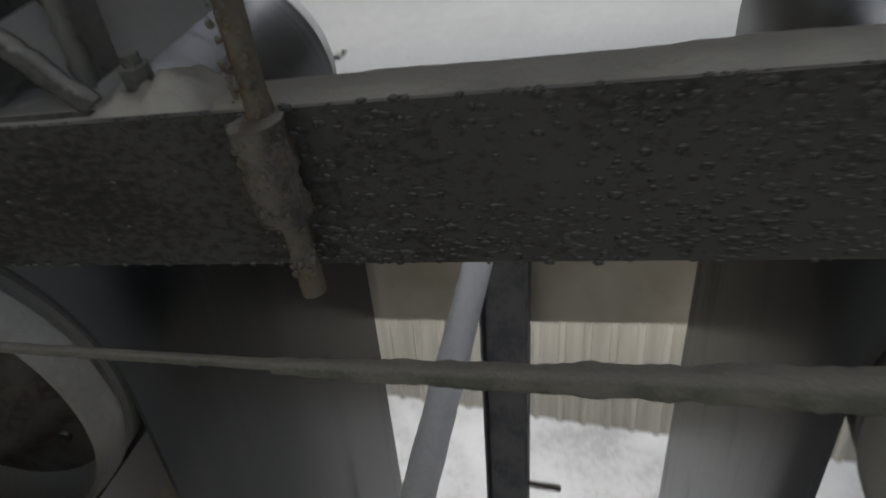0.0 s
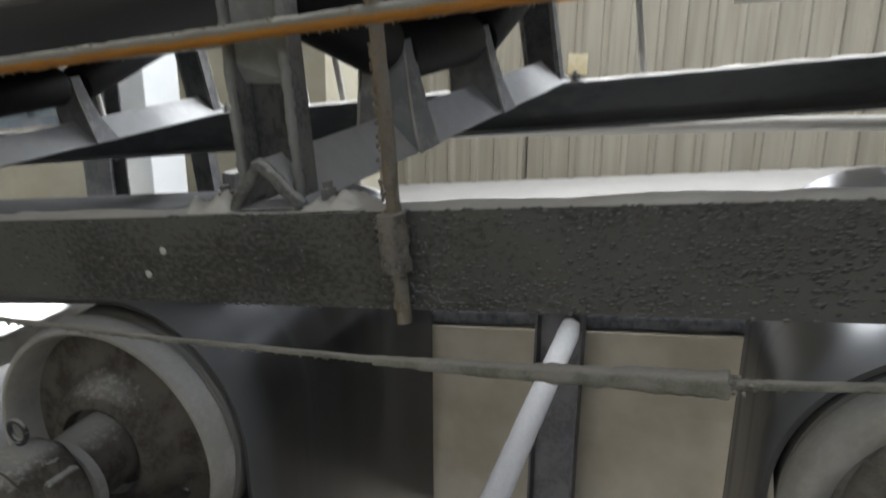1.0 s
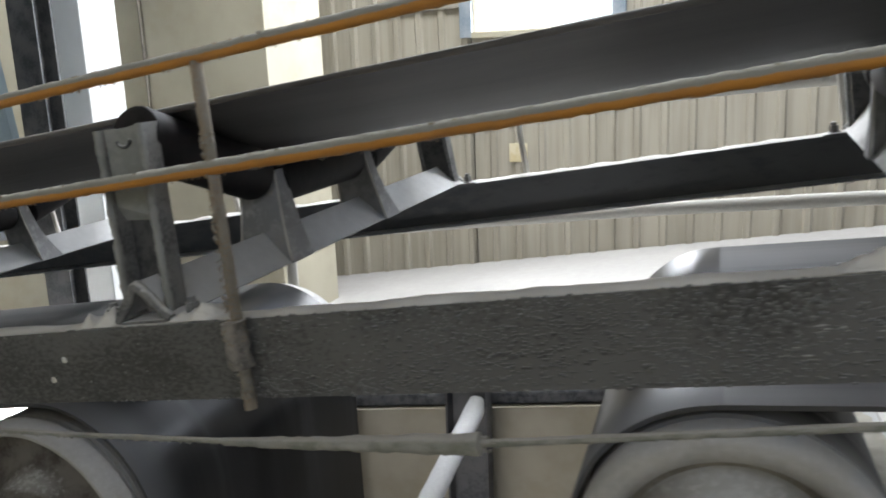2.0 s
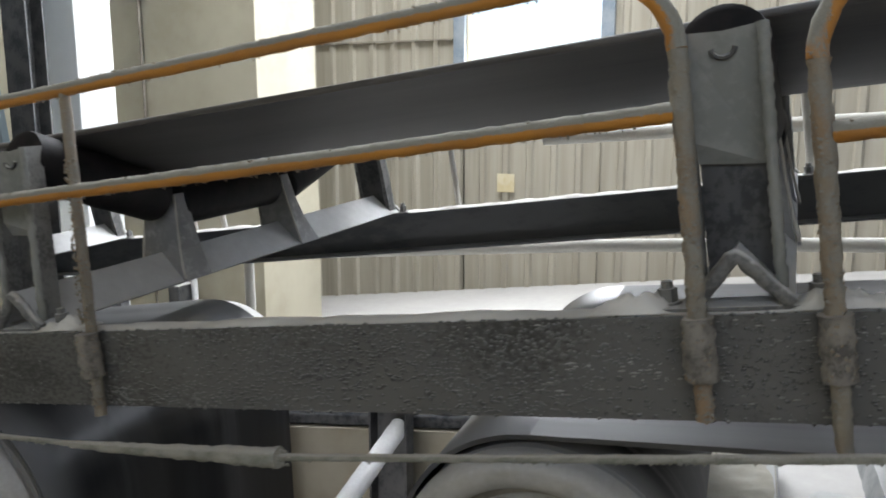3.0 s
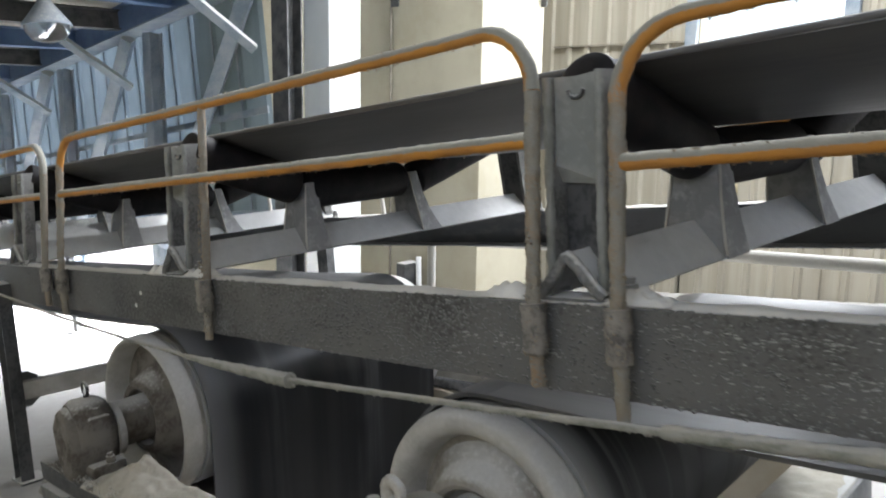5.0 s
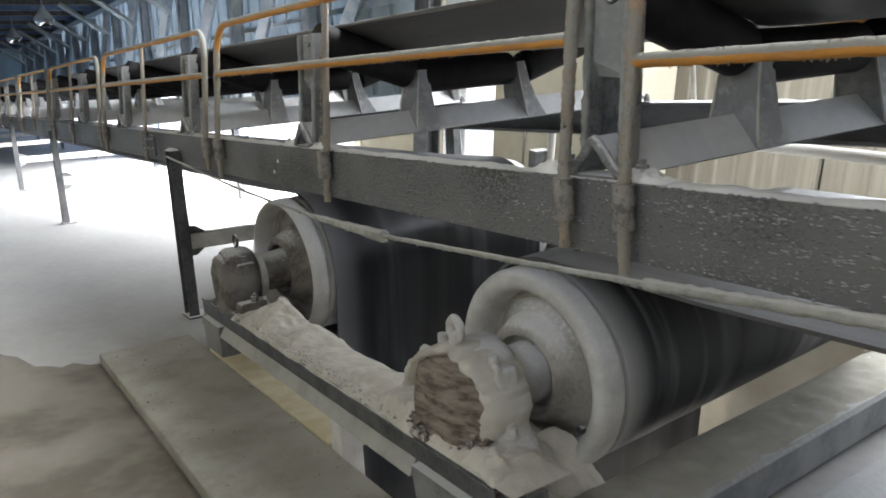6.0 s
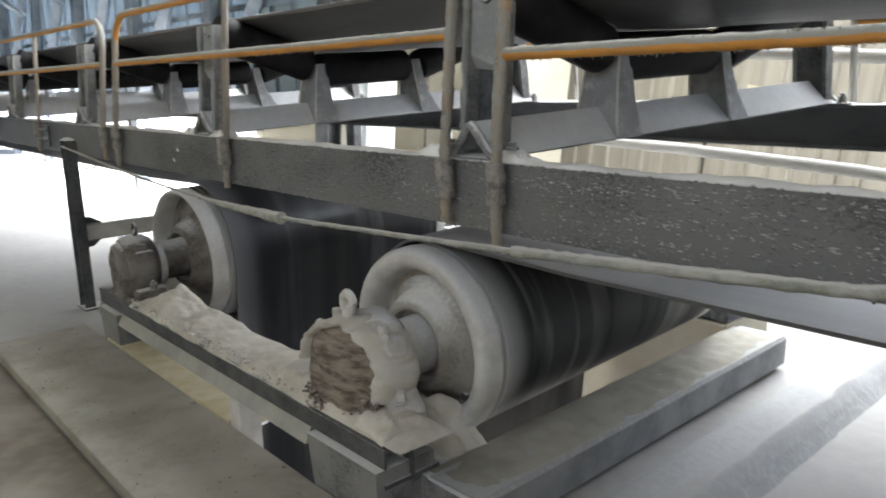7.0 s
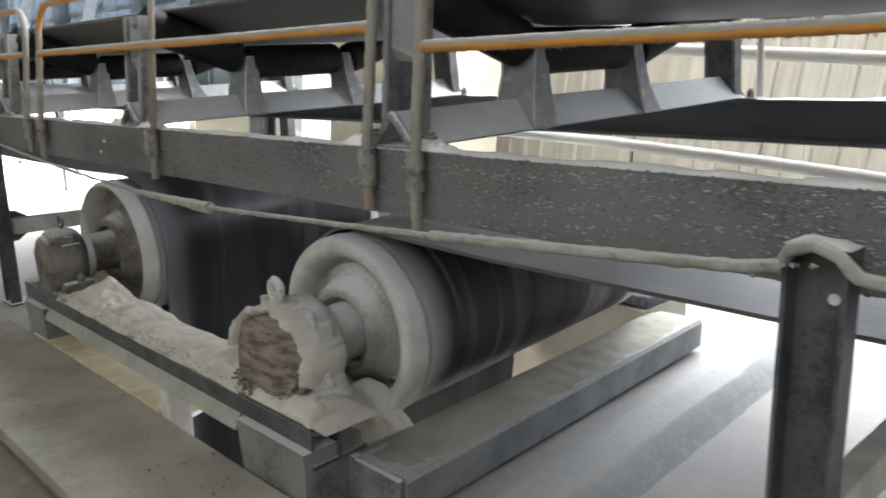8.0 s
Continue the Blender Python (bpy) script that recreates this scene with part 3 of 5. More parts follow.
def i_beam(bm, x0, x1, y, z0, h, w=0.12, t=0.012, axis="x"):
    for a in ((y - w / 2, y + w / 2, z0, z0 + t), (y - w / 2, y + w / 2, z0 + h - t, z0 + h), (y - t / 2, y + t / 2, z0 + t, z0 + h - t)):
        if axis == "x":
            box(bm, x0, x1, a[0], a[1], a[2], a[3])
        else:
            box(bm, a[0], a[1], x0, x1, a[2], a[3])
    return bm


BAY = 2.35
for side, y in ((1, GY1 - 0.13), (-1, GY0 + 0.13)):
    t = thing("eave_beam", C, "blue painted steel eave beam of the gallery", "beam", "gallery eave beams")
    part("web", i_beam(bmesh.new(), GX0, GX1 + 0.3, y, EAVE + 0.014, 0.30, 0.14), M_BLUE, t)
    part("lower_flange", box(bmesh.new(), GX0, GX1 + 0.3, y - 0.12, y + 0.11, EAVE, EAVE + 0.013, 0.002), M_GREYBLUE, t, "pale grey-blue lower flange")
    for k in range(12):
        x = -3.45 - BAY * k
        bm, w, top = bmesh.new(), (0.11 if k == 0 else 0.08), EAVE - 0.035
        box(bm, x - w, x + w, y - 0.07, y - 0.058, FLOOR, top)
        box(bm, x - w, x + w, y + 0.058, y + 0.07, FLOOR, top)
        box(bm, x - 0.006, x + 0.006, y - 0.058, y + 0.058, FLOOR, top)
        single("gallery_column", bm, M_DARK if k == 0 else M_GREYBLUE, Matrix.Translation(C @ Vector((x, 0, FLOOR))) @ pose(-x, 0, -FLOOR), "grey-blue painted steel gallery column", "column", "gallery columns")
        bm = tube(bmesh.new(), [(x - 0.1, y - 0.02, EAVE - 0.03), (x - BAY * 0.92, y - 0.02, FLOOR + 0.9)], 0.085, 4)
        single("diagonal_brace", bm, M_GREYBLUE, C, "grey-blue diagonal steel wall brace", "brace", "gallery braces")
        if side > 0:
            bm = tube(bmesh.new(), [(x, y - 0.09, EAVE - 0.55), (x, y - 0.95, EAVE + 0.06)], 0.05, 4)
            single("knee_brace", bm, M_GREYBLUE, C, "pale grey steel knee brace under the roof beam", "brace", "gallery knee braces")
for k in range(24):
    x = -3.6 - BAY / 2 * k
    bm = i_beam(bmesh.new(), GY0 + 0.21, GY1 - 0.21, x, EAVE + 0.06, 0.2, 0.1, axis="y")
    single("roof_beam", bm, M_BLUE if k % 2 else M_DARK, C, "dark blue steel roof beam across the gallery", "beam", "gallery roof beams")
for z in (1.06, 1.95):
    bm = box(bmesh.new(), GX0, GX1, GY1 - 0.05, GY1 - 0.035, z, z + 0.06)
    single("wall_girt", bm, M_GREYBLUE, C, "thin grey steel wall girt", "girt", "gallery girts")

# lower storey and ground
LOW = -5.0
bm = box(bmesh.new(), -400, 400, -400, 400, LOW - 0.3, LOW)
single("ground", bm, M_GROUND, Matrix(), "pale dusty ground below the building", "ground", kind="structure")
bm = bmesh.new()
corrugated(bm, (-8, 6), lambda x: LOW, lambda x: -1.3, 5.0)
single("wall_lower", bm, M_SHEET, Matrix(), "cream ribbed sheeting of the storey below", "wall", kind="structure")


# ---- conveyor frame ----
S = 1.02
XL, XR = -31.5, 6.5


def channel_outline(y0, z0, z1, toward, w=0.068, t=0.009):
    s = toward
    return [(y0, z0), (y0 + s * w, z0), (y0 + s * w, z0 + t * 0.8), (y0 + s * t, z0 + t * 1.4), (y0 + s * t, z1 - t * 1.4), (y0 + s * w, z1 - t * 0.8), (y0 + s * w, z1), (y0, z1)]


near = thing("conveyor_stringer", C, "dark steel channel stringer crusted with pale dust", "stringer", "conveyor stringers")
part("channel", prism(bmesh.new(), channel_outline(0, S - 0.172, S, 1), "x", XL, XR), M_CHANNEL, near)
bm = bmesh.new()
heap(bm, -4.5, 4.5, 0.004, 0.066, S + 0.001, 0.012, 420, 6, 1.3, 9)
part("dust_layer", bm, M_DUST, near, "pale dust lying on the flange", smooth=60)
rng = random.Random(5)
spots, pale = [], []
for i in range(9000):
    x = rng.uniform(-0.05, 4.2) if i % 45 else rng.uniform(-3, 0)
    z = S - 0.17 + 0.165 * rng.random()
    thick = noise.noise(Vector((x * 3, z * 9, 2.0))) + rng.uniform(-0.5, 0.5)
    if thick < -0.12:
        continue
    r = rng.uniform(0.0016, 0.0044) if x < 1.2 else rng.uniform(0.0012, 0.003)
    if x > 1.2 and rng.random() < min(0.22, (x - 1.1) * 0.2):
        pale.append((x, -0.0005, z, r * rng.uniform(1.2, 3.2), r * 0.4, r * 0.6))
    else:
        spots.append((x, -0.0005, z, r * rng.uniform(0.9, 1.9), r * 0.6, r * rng.uniform(0.75, 1.2)))
for i in range(3200):
    x, z, r = 1.0 + 3.2 * rng.random() ** 0.8, S - 0.168 + 0.16 * rng.random(), rng.uniform(0.0009, 0.0024)
    if noise.noise(Vector((x * 2.2, z * 34, 7.0))) + rng.uniform(-0.2, 0.2) > 0.2:
        pale.append((x, -0.0005, z, r * rng.uniform(1.5, 5.0), r * 0.5, r * 0.8))
for i in range(420):
    x = rng.uniform(-0.5, 4.2)
    r = rng.uniform(0.0015, 0.0045)
    spots.append((x, rng.uniform(-0.001, 0.004), S - (0.0 if rng.random() < 0.6 else 0.172), r * 1.4, r, r))
flakes = []
for i in range(900):
    x, z = rng.uniform(0.02, 1.5), S - 0.165 + 0.155 * rng.random()
    if noise.noise(Vector((x * 3.5, z * 12, 4.0))) + rng.uniform(-0.35, 0.35) > 0.0:
        r = rng.uniform(0.0022, 0.0052)
        flakes.append((x, -0.0005, z, r * rng.uniform(1.0, 2.0), r * 0.45, r * rng.uniform(0.5, 0.9)))
crumbs("flake_crust", flakes, M_FLAKE, near, "grey flaked dust lifting off the web", rng)
crumbs("dust_crust", spots, M_CRUMB, near, "dust crumbs clinging to the web", rng)
crumbs("dust_fleck_layer", pale, M_CRUMB_PALE, near, "pale dust specks on the web", rng)
far = thing("conveyor_stringer", C, "dark steel channel stringer with dust on its flanges", "stringer", "conveyor stringers")
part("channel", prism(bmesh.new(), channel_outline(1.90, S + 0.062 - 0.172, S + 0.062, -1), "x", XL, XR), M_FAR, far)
bm = bmesh.new()
heap(bm, -4.5, 4.5, 1.834, 1.896, S + 0.063, 0.014, 260, 4, 4.3, 9)
part("dust_layer", bm, M_DUST, far, "pale dust lying on the flange", smooth=60)

# white discs stand in for light shining through two bolt holes
for x, z in ((-0.526, 0.953), (-0.575, 0.905)):
    bm = lathe(bmesh.new(), [(0.002, -0.004), (0.006, -0.0035), (0.008, -0.001), (0.008, 0.002)], 10, pose(x, 0, z), 0.3, 90)
    part("hole_light", bm, M_DUST, near, "pale disc painting light through a bolt hole", smooth=60)

# splice plate in the stringer
sp = thing("splice_plate", C @ pose(-2.62, 0, S), "small bolted splice plate on the stringer", "plate")
part("plate", box(bmesh.new(), -0.09, 0.09, -0.012, -0.001, -0.15, -0.02, 0.003), M_DARK, sp)
for x in (-0.05, 0.05):
    for z in (-0.11, -0.05):
        part("bolt", bolt(bmesh.new(), x, z, 0, 0.012, 0.014), M_STEEL, sp, m=pose(0, -0.012, 0, 90, 0, 0))


def leg(t, y, out, x):
    h = S - 0.09 - FLOOR
    bm = bmesh.new()
    o = [(-0.053, 0.0), (0.053, 0.0), (0.053, out * 0.06), (0.045, out * 0.06), (0.045, out * 0.009), (-0.045, out * 0.009), (-0.045, out * 0.06), (-0.053, out * 0.06)]
    prism(bm, [(u, v + y) for u, v in o], "z", 0.012, h)
    ob = part("leg", bm, M_DARK, t)
    part("base_plate", box(bmesh.new(), -0.08, 0.08, y - 0.07, y + 0.06, 0, 0.012, 0.003), M_DARK, ob)
    bm = heap(bmesh.new(), -0.054, 0.054, y + min(0, out * 0.06), y + max(0, out * 0.06), h + 0.001, 0.02, 10, 6, x)
    part("dust_cap", bm, M_DUST, ob, "dust on top of the leg", smooth=60)


for x in (2.486, -2.045, -6.65, -10.6, -15.5, -20.0, -24.5):
    t = thing("support_trestle", C @ pose(x, 0, FLOOR), "dark steel trestle under the conveyor on the dusty floor", "trestle", "conveyor trestles")
    leg(t, -0.004, -1, x)
    leg(t, 1.906, 1, x)
    if x > 0:
        # white disc in place of light coming through the leg's hole
        part("hole_light", lathe(bmesh.new(), [(0.003, 0.0), (0.010, 0.001), (0.010, 0.004), (0.003, 0.005)], 14, pose(0.017, -0.016, 0.905)), M_DUST, t, "pale disc painting light through the leg's bolt hole")
    part("cross_tie", box(bmesh.new(), -0.03, 0.03, 0.0, 1.902, 0.41, 0.5, 0.004), M_CAKE, t, "dust-covered tie")
    part("gusset", prism(bmesh.new(), [(0.0, 0.36), (0.0, 0.54), (0.05, 0.54), (0.11, 0.5), (0.11, 0.41), (0.05, 0.36)], "x", -0.045, -0.035), M_GREYDUST, t)

# ---- idler sets ----
def roller(bm, p0, p1, r):
    p0, p1 = Vector(p0), Vector(p1)
    d = (p1 - p0).normalized()
    q = d.to_track_quat("Y", "Z").to_matrix().to_4x4()
    n = (p1 - p0).length
    return lathe(bm, [(0.016, -0.012), (0.016, 0), (r * 0.8, 0.0), (r * 0.97, 0.006), (r, 0.014), (r, n - 0.014), (r * 0.97, n - 0.006), (r * 0.8, n), (0.016, n), (0.016, n + 0.012)], 28, Matrix.Translation(p0) @ q)


def plate(bm, front, thick, fold):
    """A flat plate from an outline of (x, z); fold gives y for a height, thick its thickness along y."""
    fr = [bm.verts.new((x, fold(z), z)) for x, z in front]
    bk = [bm.verts.new((x, fold(z) + thick, z)) for x, z in front]
    k = len(front)
    bm.faces.new(fr)
    bm.faces.new(bk[::-1])
    for i in range(k):
        bm.faces.new((fr[i], fr[(i + 1) % k], bk[(i + 1) % k], bk[i]))
    return bm


RR = 0.072


def idler_set():
    t = thing("idler_set", C @ pose(-0.27, 0, S, BANK), "three-roller troughing idler on an inverted steel angle", "idler", "troughing idlers")
    bm = prism(bmesh.new(), [(-0.078, 0.010), (0, 0.098), (0.078, 0.010), (0.066, 0.004), (0, 0.080), (-0.066, 0.004)], "y", 0.012, 1.888)
    part("base_angle", bm, M_IDLER, t, "dusty inverted angle iron")
    for side in (0, 1):
        f = (lambda y: y) if side == 0 else (lambda y: 1.9 - y)
        sg = 1 if side == 0 else -1
        lean = lambda z: f(0.045 + 0.10 * z)
        # channel bracket: deep web, flanges turned outwards with caked edges, plate across the top
        # near-black steel paints the shade inside the bracket's lower half
        bm = plate(bmesh.new(), [(-0.05, 0.03), (0.0, 0.10), (0.05, 0.03), (0.05, 0.40), (-0.05, 0.40)], sg * 0.006, lambda z: lean(z) + sg * 0.03)
        part("bracket_web", bm, M_DARK, t)
        for sx in (-1, 1):
            bm = plate(bmesh.new(), [(sx * 0.052, 0.012), (sx * 0.067, 0.012), (sx * 0.067, 0.15), (sx * 0.067, 0.30), (sx * 0.067, 0.434), (sx * 0.052, 0.434), (sx * 0.052, 0.30), (sx * 0.052, 0.15)], sg * 0.046, lambda z: lean(z) - sg * 0.01)
            part("bracket_flange", bm, M_POST, t)
            pts = [(sx * 0.060, lean(z) - sg * 0.013, z) for z in (0.012, 0.12, 0.28, 0.434)]
            part("flange_crust", tube(bmesh.new(), pts, 0.0095, 8, 0.4, 80, 0.008), M_POST_TOP, t, "caked bracket edge", smooth=60)
        # upper half coloured paler for the window glare it catches
        bm = plate(bmesh.new(), [(-0.057, 0.228), (0.057, 0.218), (0.058, 0.262), (0.06, 0.42), (0.05, 0.434), (0.0, 0.43), (-0.05, 0.434), (-0.06, 0.42), (-0.058, 0.265)], sg * 0.008, lambda z: lean(z) - sg * 0.002 + sg * 0.024 * max(0.0, min(1.0, (0.264 - z) / 0.04)))
        part("upper_plate", bm, M_POST_TOP, t, "upper bracket plate, pale with painted window glare")
        # no slot is cut: a dark bead draws the U-shaped shadow
        pts = [(0.018 * math.sin(a), lean(0.405) - sg * 0.004, 0.405 - 0.016 * math.cos(a)) for a in (-1.5, -1.0, -0.5, 0.0, 0.5, 1.0, 1.5)]
        part("curved_shadow", tube(bmesh.new(), pts, 0.004, 6), M_DARK, t, "dark curved bead painting a U-shaped shadow", smooth=60)
        pts = [(-0.074, f(0.014), 0.010), (-0.008, f(0.014), 0.084), (0.0, f(0.014), 0.090), (0.008, f(0.014), 0.084), (0.074, f(0.014), 0.010)]
        part("angle_crust", tube(bmesh.new(), pts, 0.0125, 8, 0.25, 60, 0.01), M_POST, t, "caked end of the angle iron", smooth=60)
        part("foot_plate", box(bmesh.new(), -0.15, 0.15, min(f(0.008), f(0.075)), max(f(0.008), f(0.075)), 0.002, 0.01, 0.002), M_POST, t)
        for x in (-0.113, 0.113):
            part("bolt", bolt(bmesh.new(), x, f(0.045), 0.01, 0.016, 0.026), M_POST, t)
        part("wing_roller", roller(bmesh.new(), (0, f(0.112), 0.412), (0, 0.53, 0.258) if side == 0 else (0, 1.14, 0.228), RR), M_ROLLER, t, smooth=35)
    # folded saddle brackets: a tapered face across the angle and a flange down each side of it
    for y0, y1, f0, f1 in ((0.50, 0.545, 0.61, 0.59), (1.10, 1.07, 1.21, 1.115)):
        fold = lambda z: y0 + (y1 - y0) * min(1.0, max(0.0, (z - 0.03) / 0.235))
        bm = plate(bmesh.new(), [(-0.076, 0.012), (-0.066, 0.1), (-0.056, 0.20), (-0.052, 0.262), (0.052, 0.262), (0.056, 0.20), (0.066, 0.1), (0.076, 0.012), (0.0, 0.094)], 0.006, fold)
        ob = part("inner_bracket", bm, M_IDLER, t)
        for sx in (-1, 1):
            bm = bmesh.new()
            rows = []
            for z, w, k in ((0.008, 0.080, 1.0), (0.05, 0.074, 0.72), (0.10, 0.067, 0.45), (0.17, 0.060, 0.2), (0.262, 0.053, 0.0)):
                back = f1 + (f0 - f1) * k
                rows.append([bm.verts.new((sx * (w + o), yy, z)) for o, yy in ((0, fold(z)), (0, back), (0.006, back), (0.006, fold(z)))])
            for p, q in zip(rows, rows[1:]):
                for c in range(4):
                    bm.faces.new((p[c], p[(c + 1) % 4], q[(c + 1) % 4], q[c]))
            bm.faces.new(rows[0])
            bm.faces.new(rows[-1][::-1])
            part("flange", bm, M_IDLER, ob)
            pts = [(sx * (w + 0.004), fold(z) - 0.001, z) for z, w in ((0.015, 0.079), (0.05, 0.074), (0.10, 0.067), (0.17, 0.060), (0.26, 0.053))]
            part("edge_dust", tube(bmesh.new(), pts, 0.0035, 6, 0.4, 90, 0.02), M_CAKE, ob, smooth=60)
    part("center_roller", roller(bmesh.new(), (0, 0.578, 0.235), (0, 1.062, 0.235), RR), M_ROLLER, t, smooth=35)
    return t


PITCH = 1.63
first = idler_set()
for k in range(-18, 4):
    if k:
        copy_thing(first, C @ pose(-0.27 + PITCH * k, 0, S, BANK))

for x, s in ((1.19, 3.1), (1.50, 5.5), (-0.13, 8.2), (-0.40, 1.1)):
    bm = heap(bmesh.new(), x - 0.07, x + 0.07, 0.0, 0.075, S + 0.004, 0.045, 22, 14, s, 22)
    single("dust_mound", bm, M_DUST, C, "lumpy pale dust piled on the stringer flange", "dust", "dust piles", smooth=70)

# ---- carrying belt ----
bm = bmesh.new()
half = [(0.22, 0.450), (0.31, 0.416), (0.40, 0.378), (0.52, 0.338), (0.60, 0.318), (0.69, 0.312), (0.95, 0.311)]
line = half + [(1.9 - y, z) for y, z in half[-2::-1]]
rows = []
nx = 230
for i in range(nx + 1):
    x = XL + (XR - XL) * i / nx
    u = ((x + 0.27) / PITCH) % 1
    sag = 0.5 - 0.5 * math.cos(2 * math.pi * u)
    up, dn = [], []
    for y, z in line:
        w = abs(y - 0.95) / 0.83
        zz = z - 0.012 * sag * (1.2 - w) + 0.004 * noise.noise(Vector((x * 0.8, y * 2, 0)))
        yy = 0.95 + (y - 0.95) * (1 + 0.012 * sag)
        dn.append(bm.verts.new((x, yy, zz)))
        up.append(bm.verts.new((x, yy + (0.003 if y < 0.6 else -0.003 if y > 1.3 else 0), zz + 0.014)))
    rows.append(dn + up[::-1])
k = len(rows[0])
for a, b in zip(rows, rows[1:]):
    for i in range(k):
        bm.faces.new((a[i], a[(i + 1) % k], b[(i + 1) % k], b[i]))
bm.faces.new(rows[0])
bm.faces.new(rows[-1][::-1])
belt = thing("conveyor_belt", C @ pose(0, 0, S, BANK), "black rubber conveyor belt troughed over the idlers", "conveyor belt")
part("carrying_run", bm, M_BELT, belt, smooth=50)
for y in (0.221, 1.679):
    bm = tube(bmesh.new(), [(XL + 0.01, y, 0.455), (XR - 0.01, y, 0.455)], 0.0085, 8, 0.12, 6, 0.1)
    part("belt_edge", bm, M_BELT, belt, "worn rounded rubber edge", smooth=60)

# ---- bend pulleys, take-up belt ----
PZ, PRN, PRF, PXN, PXF = 0.365, 0.322, 0.345, 0.90, -1.02
PY0, PY1 = 0.18, 1.72
SKEW = 3.0    # the pulley frame stands slightly askew to the stringers


def pulley(px, rim, deep, disc, label, PR):
    """Bend pulley standing at px; rim is the rim's breadth, deep how far the end disc lies inside."""
    t = thing("bend_pulley", CB @ pose(px, 0, PZ, 0, 0, SKEW), label, "pulley", "bend pulleys")
    for f in (lambda y: y, lambda y: 1.9 - y):
        k = rim / 0.085
        prof = [(PR - rim, f(PY0 + deep)), (PR - 0.074 * k, f(PY0 + 0.04)), (PR - 0.062 * k, f(PY0 + 0.014)), (PR - 0.042 * k, f(PY0 + 0.001)), (PR - 0.022 * k, f(PY0)), (PR - 0.008 * k, f(PY0 + 0.010)), (PR, f(PY0 + 0.03)), (PR + 0.001, f(PY0 + 0.075)), (PR - 0.012, f(PY0 + 0.08)), (PR - 0.02, f(PY0 + 0.12))]
        part("rim", lathe(bmesh.new(), prof, 72), M_RIM, t, "pale dusty rim", smooth=40)
        r0 = PR - rim + 0.004
        prof = [(r0, f(PY0 + deep - 0.003)), (r0 - 0.02, f(PY0 + deep + 0.001)), (0.215, f(PY0 + deep - 0.012)), (0.185, f(PY0 + 0.055)), (0.17, f(PY0 + 0.028)), (0.16, f(PY0 + 0.004)), (0.148, f(PY0 - 0.01)), (0.134, f(PY0 - 0.014)), (0.122, f(PY0 - 0.008)), (0.117, f(PY0 + 0.03)), (0.08, f(PY0 + 0.032))]
        part("end_disc", lathe(bmesh.new(), prof, 56, lump=0.02, freq=9), disc, t, "dust-caked end disc with a raised hub", smooth=40)
    part("disc_bolt", lathe(bmesh.new(), [(0.003, 0.0), (0.013, 0.002), (0.013, 0.02)], 10, pose(0.15, PY0 + deep - 0.02, -0.165)), M_DARK, t, "dark bolt in the end disc")
    part("lagging", lathe(bmesh.new(), [(PR - 0.02, PY0 + 0.1), (PR - 0.003, PY0 + 0.105), (PR - 0.003, PY1 - 0.105), (PR - 0.02, PY1 - 0.1)], 72), M_LAG, t, "black rubber lagging", smooth=40)
    part("shaft", lathe(bmesh.new(), [(0.05, -0.055), (0.092, -0.05), (0.098, 0.19), (0.098, 1.71), (0.092, 2.01), (0.05, 2.02)], 32), M_SHAFT if rim > 0.06 else M_BROWN, t, smooth=40)
    return t


pulley(PXN, 0.085, 0.085, M_DISC, "large steel bend pulley with a broad dusty rim and rubber lagging", PRN)
pulley(PXF, 0.042, 0.10, M_BROWN, "large steel bend pulley with a narrow rim and brown dished end", PRF)


def arc_belt(x, side, piece):
    """Return belt over one pulley: level run on the outside, quarter turn, then hanging true vertical inside."""
    bm = bmesh.new()
    y0, y1, r = (0.265 if side > 0 else 0.30), 1.63, (PRN if side > 0 else PRF) + 0.012
    path = []
    lean = radians(-INCLINE)
    # hanging direction in the tilted frame
    down = Vector((-math.sin(lean), 0, -math.cos(lean)))
    far_x = XR if side > 0 else XL
    k = 18
    path += [(far_x, PZ + r - 0.02), (x + side * 0.6, PZ + r - 0.016), (x + side * 0.02, PZ + r)]
    start, end = math.pi / 2, (math.pi - lean if side > 0 else -lean)
    for i in range(1, k + 1):
        a = start + (end - start) * i / k
        path.append((x + r * math.cos(a), PZ + r * math.sin(a)))
    px, pz = path[-1]
    for d in (0.4, 1.2, 2.5, 4.2):
        path.append((px + down.x * d, pz + down.z * d))
    inner = path
    outer = []
    for i, (a, b) in enumerate(path):
        p, q = path[max(i - 1, 0)], path[min(i + 1, len(path) - 1)]
        tx, tz = q[0] - p[0], q[1] - p[1]
        n = math.hypot(tx, tz)
        s = 1 if side > 0 else -1
        outer.append((a + s * tz / n * 0.011, b - s * tx / n * 0.011))
    rings = []
    for (a, b), (c, d) in zip(inner, outer):
        rings.append([bm.verts.new((a, y0, b)), bm.verts.new((a, y1, b)), bm.verts.new((c, y1, d)), bm.verts.new((c, y0, d))])
    for v in bm.verts:
        v.co.x -= math.tan(radians(SKEW)) * v.co.y
    drop = {v for ring in (rings[3:] if piece == 0 else rings[:2]) for v in ring}
    rings = rings[:3] if piece == 0 else rings[2:]
    bmesh.ops.delete(bm, geom=list(drop), context="VERTS")
    for p, q in zip(rings, rings[1:]):
        for i in range(4):
            bm.faces.new((p[i], p[(i + 1) % 4], q[(i + 1) % 4], q[i]))
    return bm


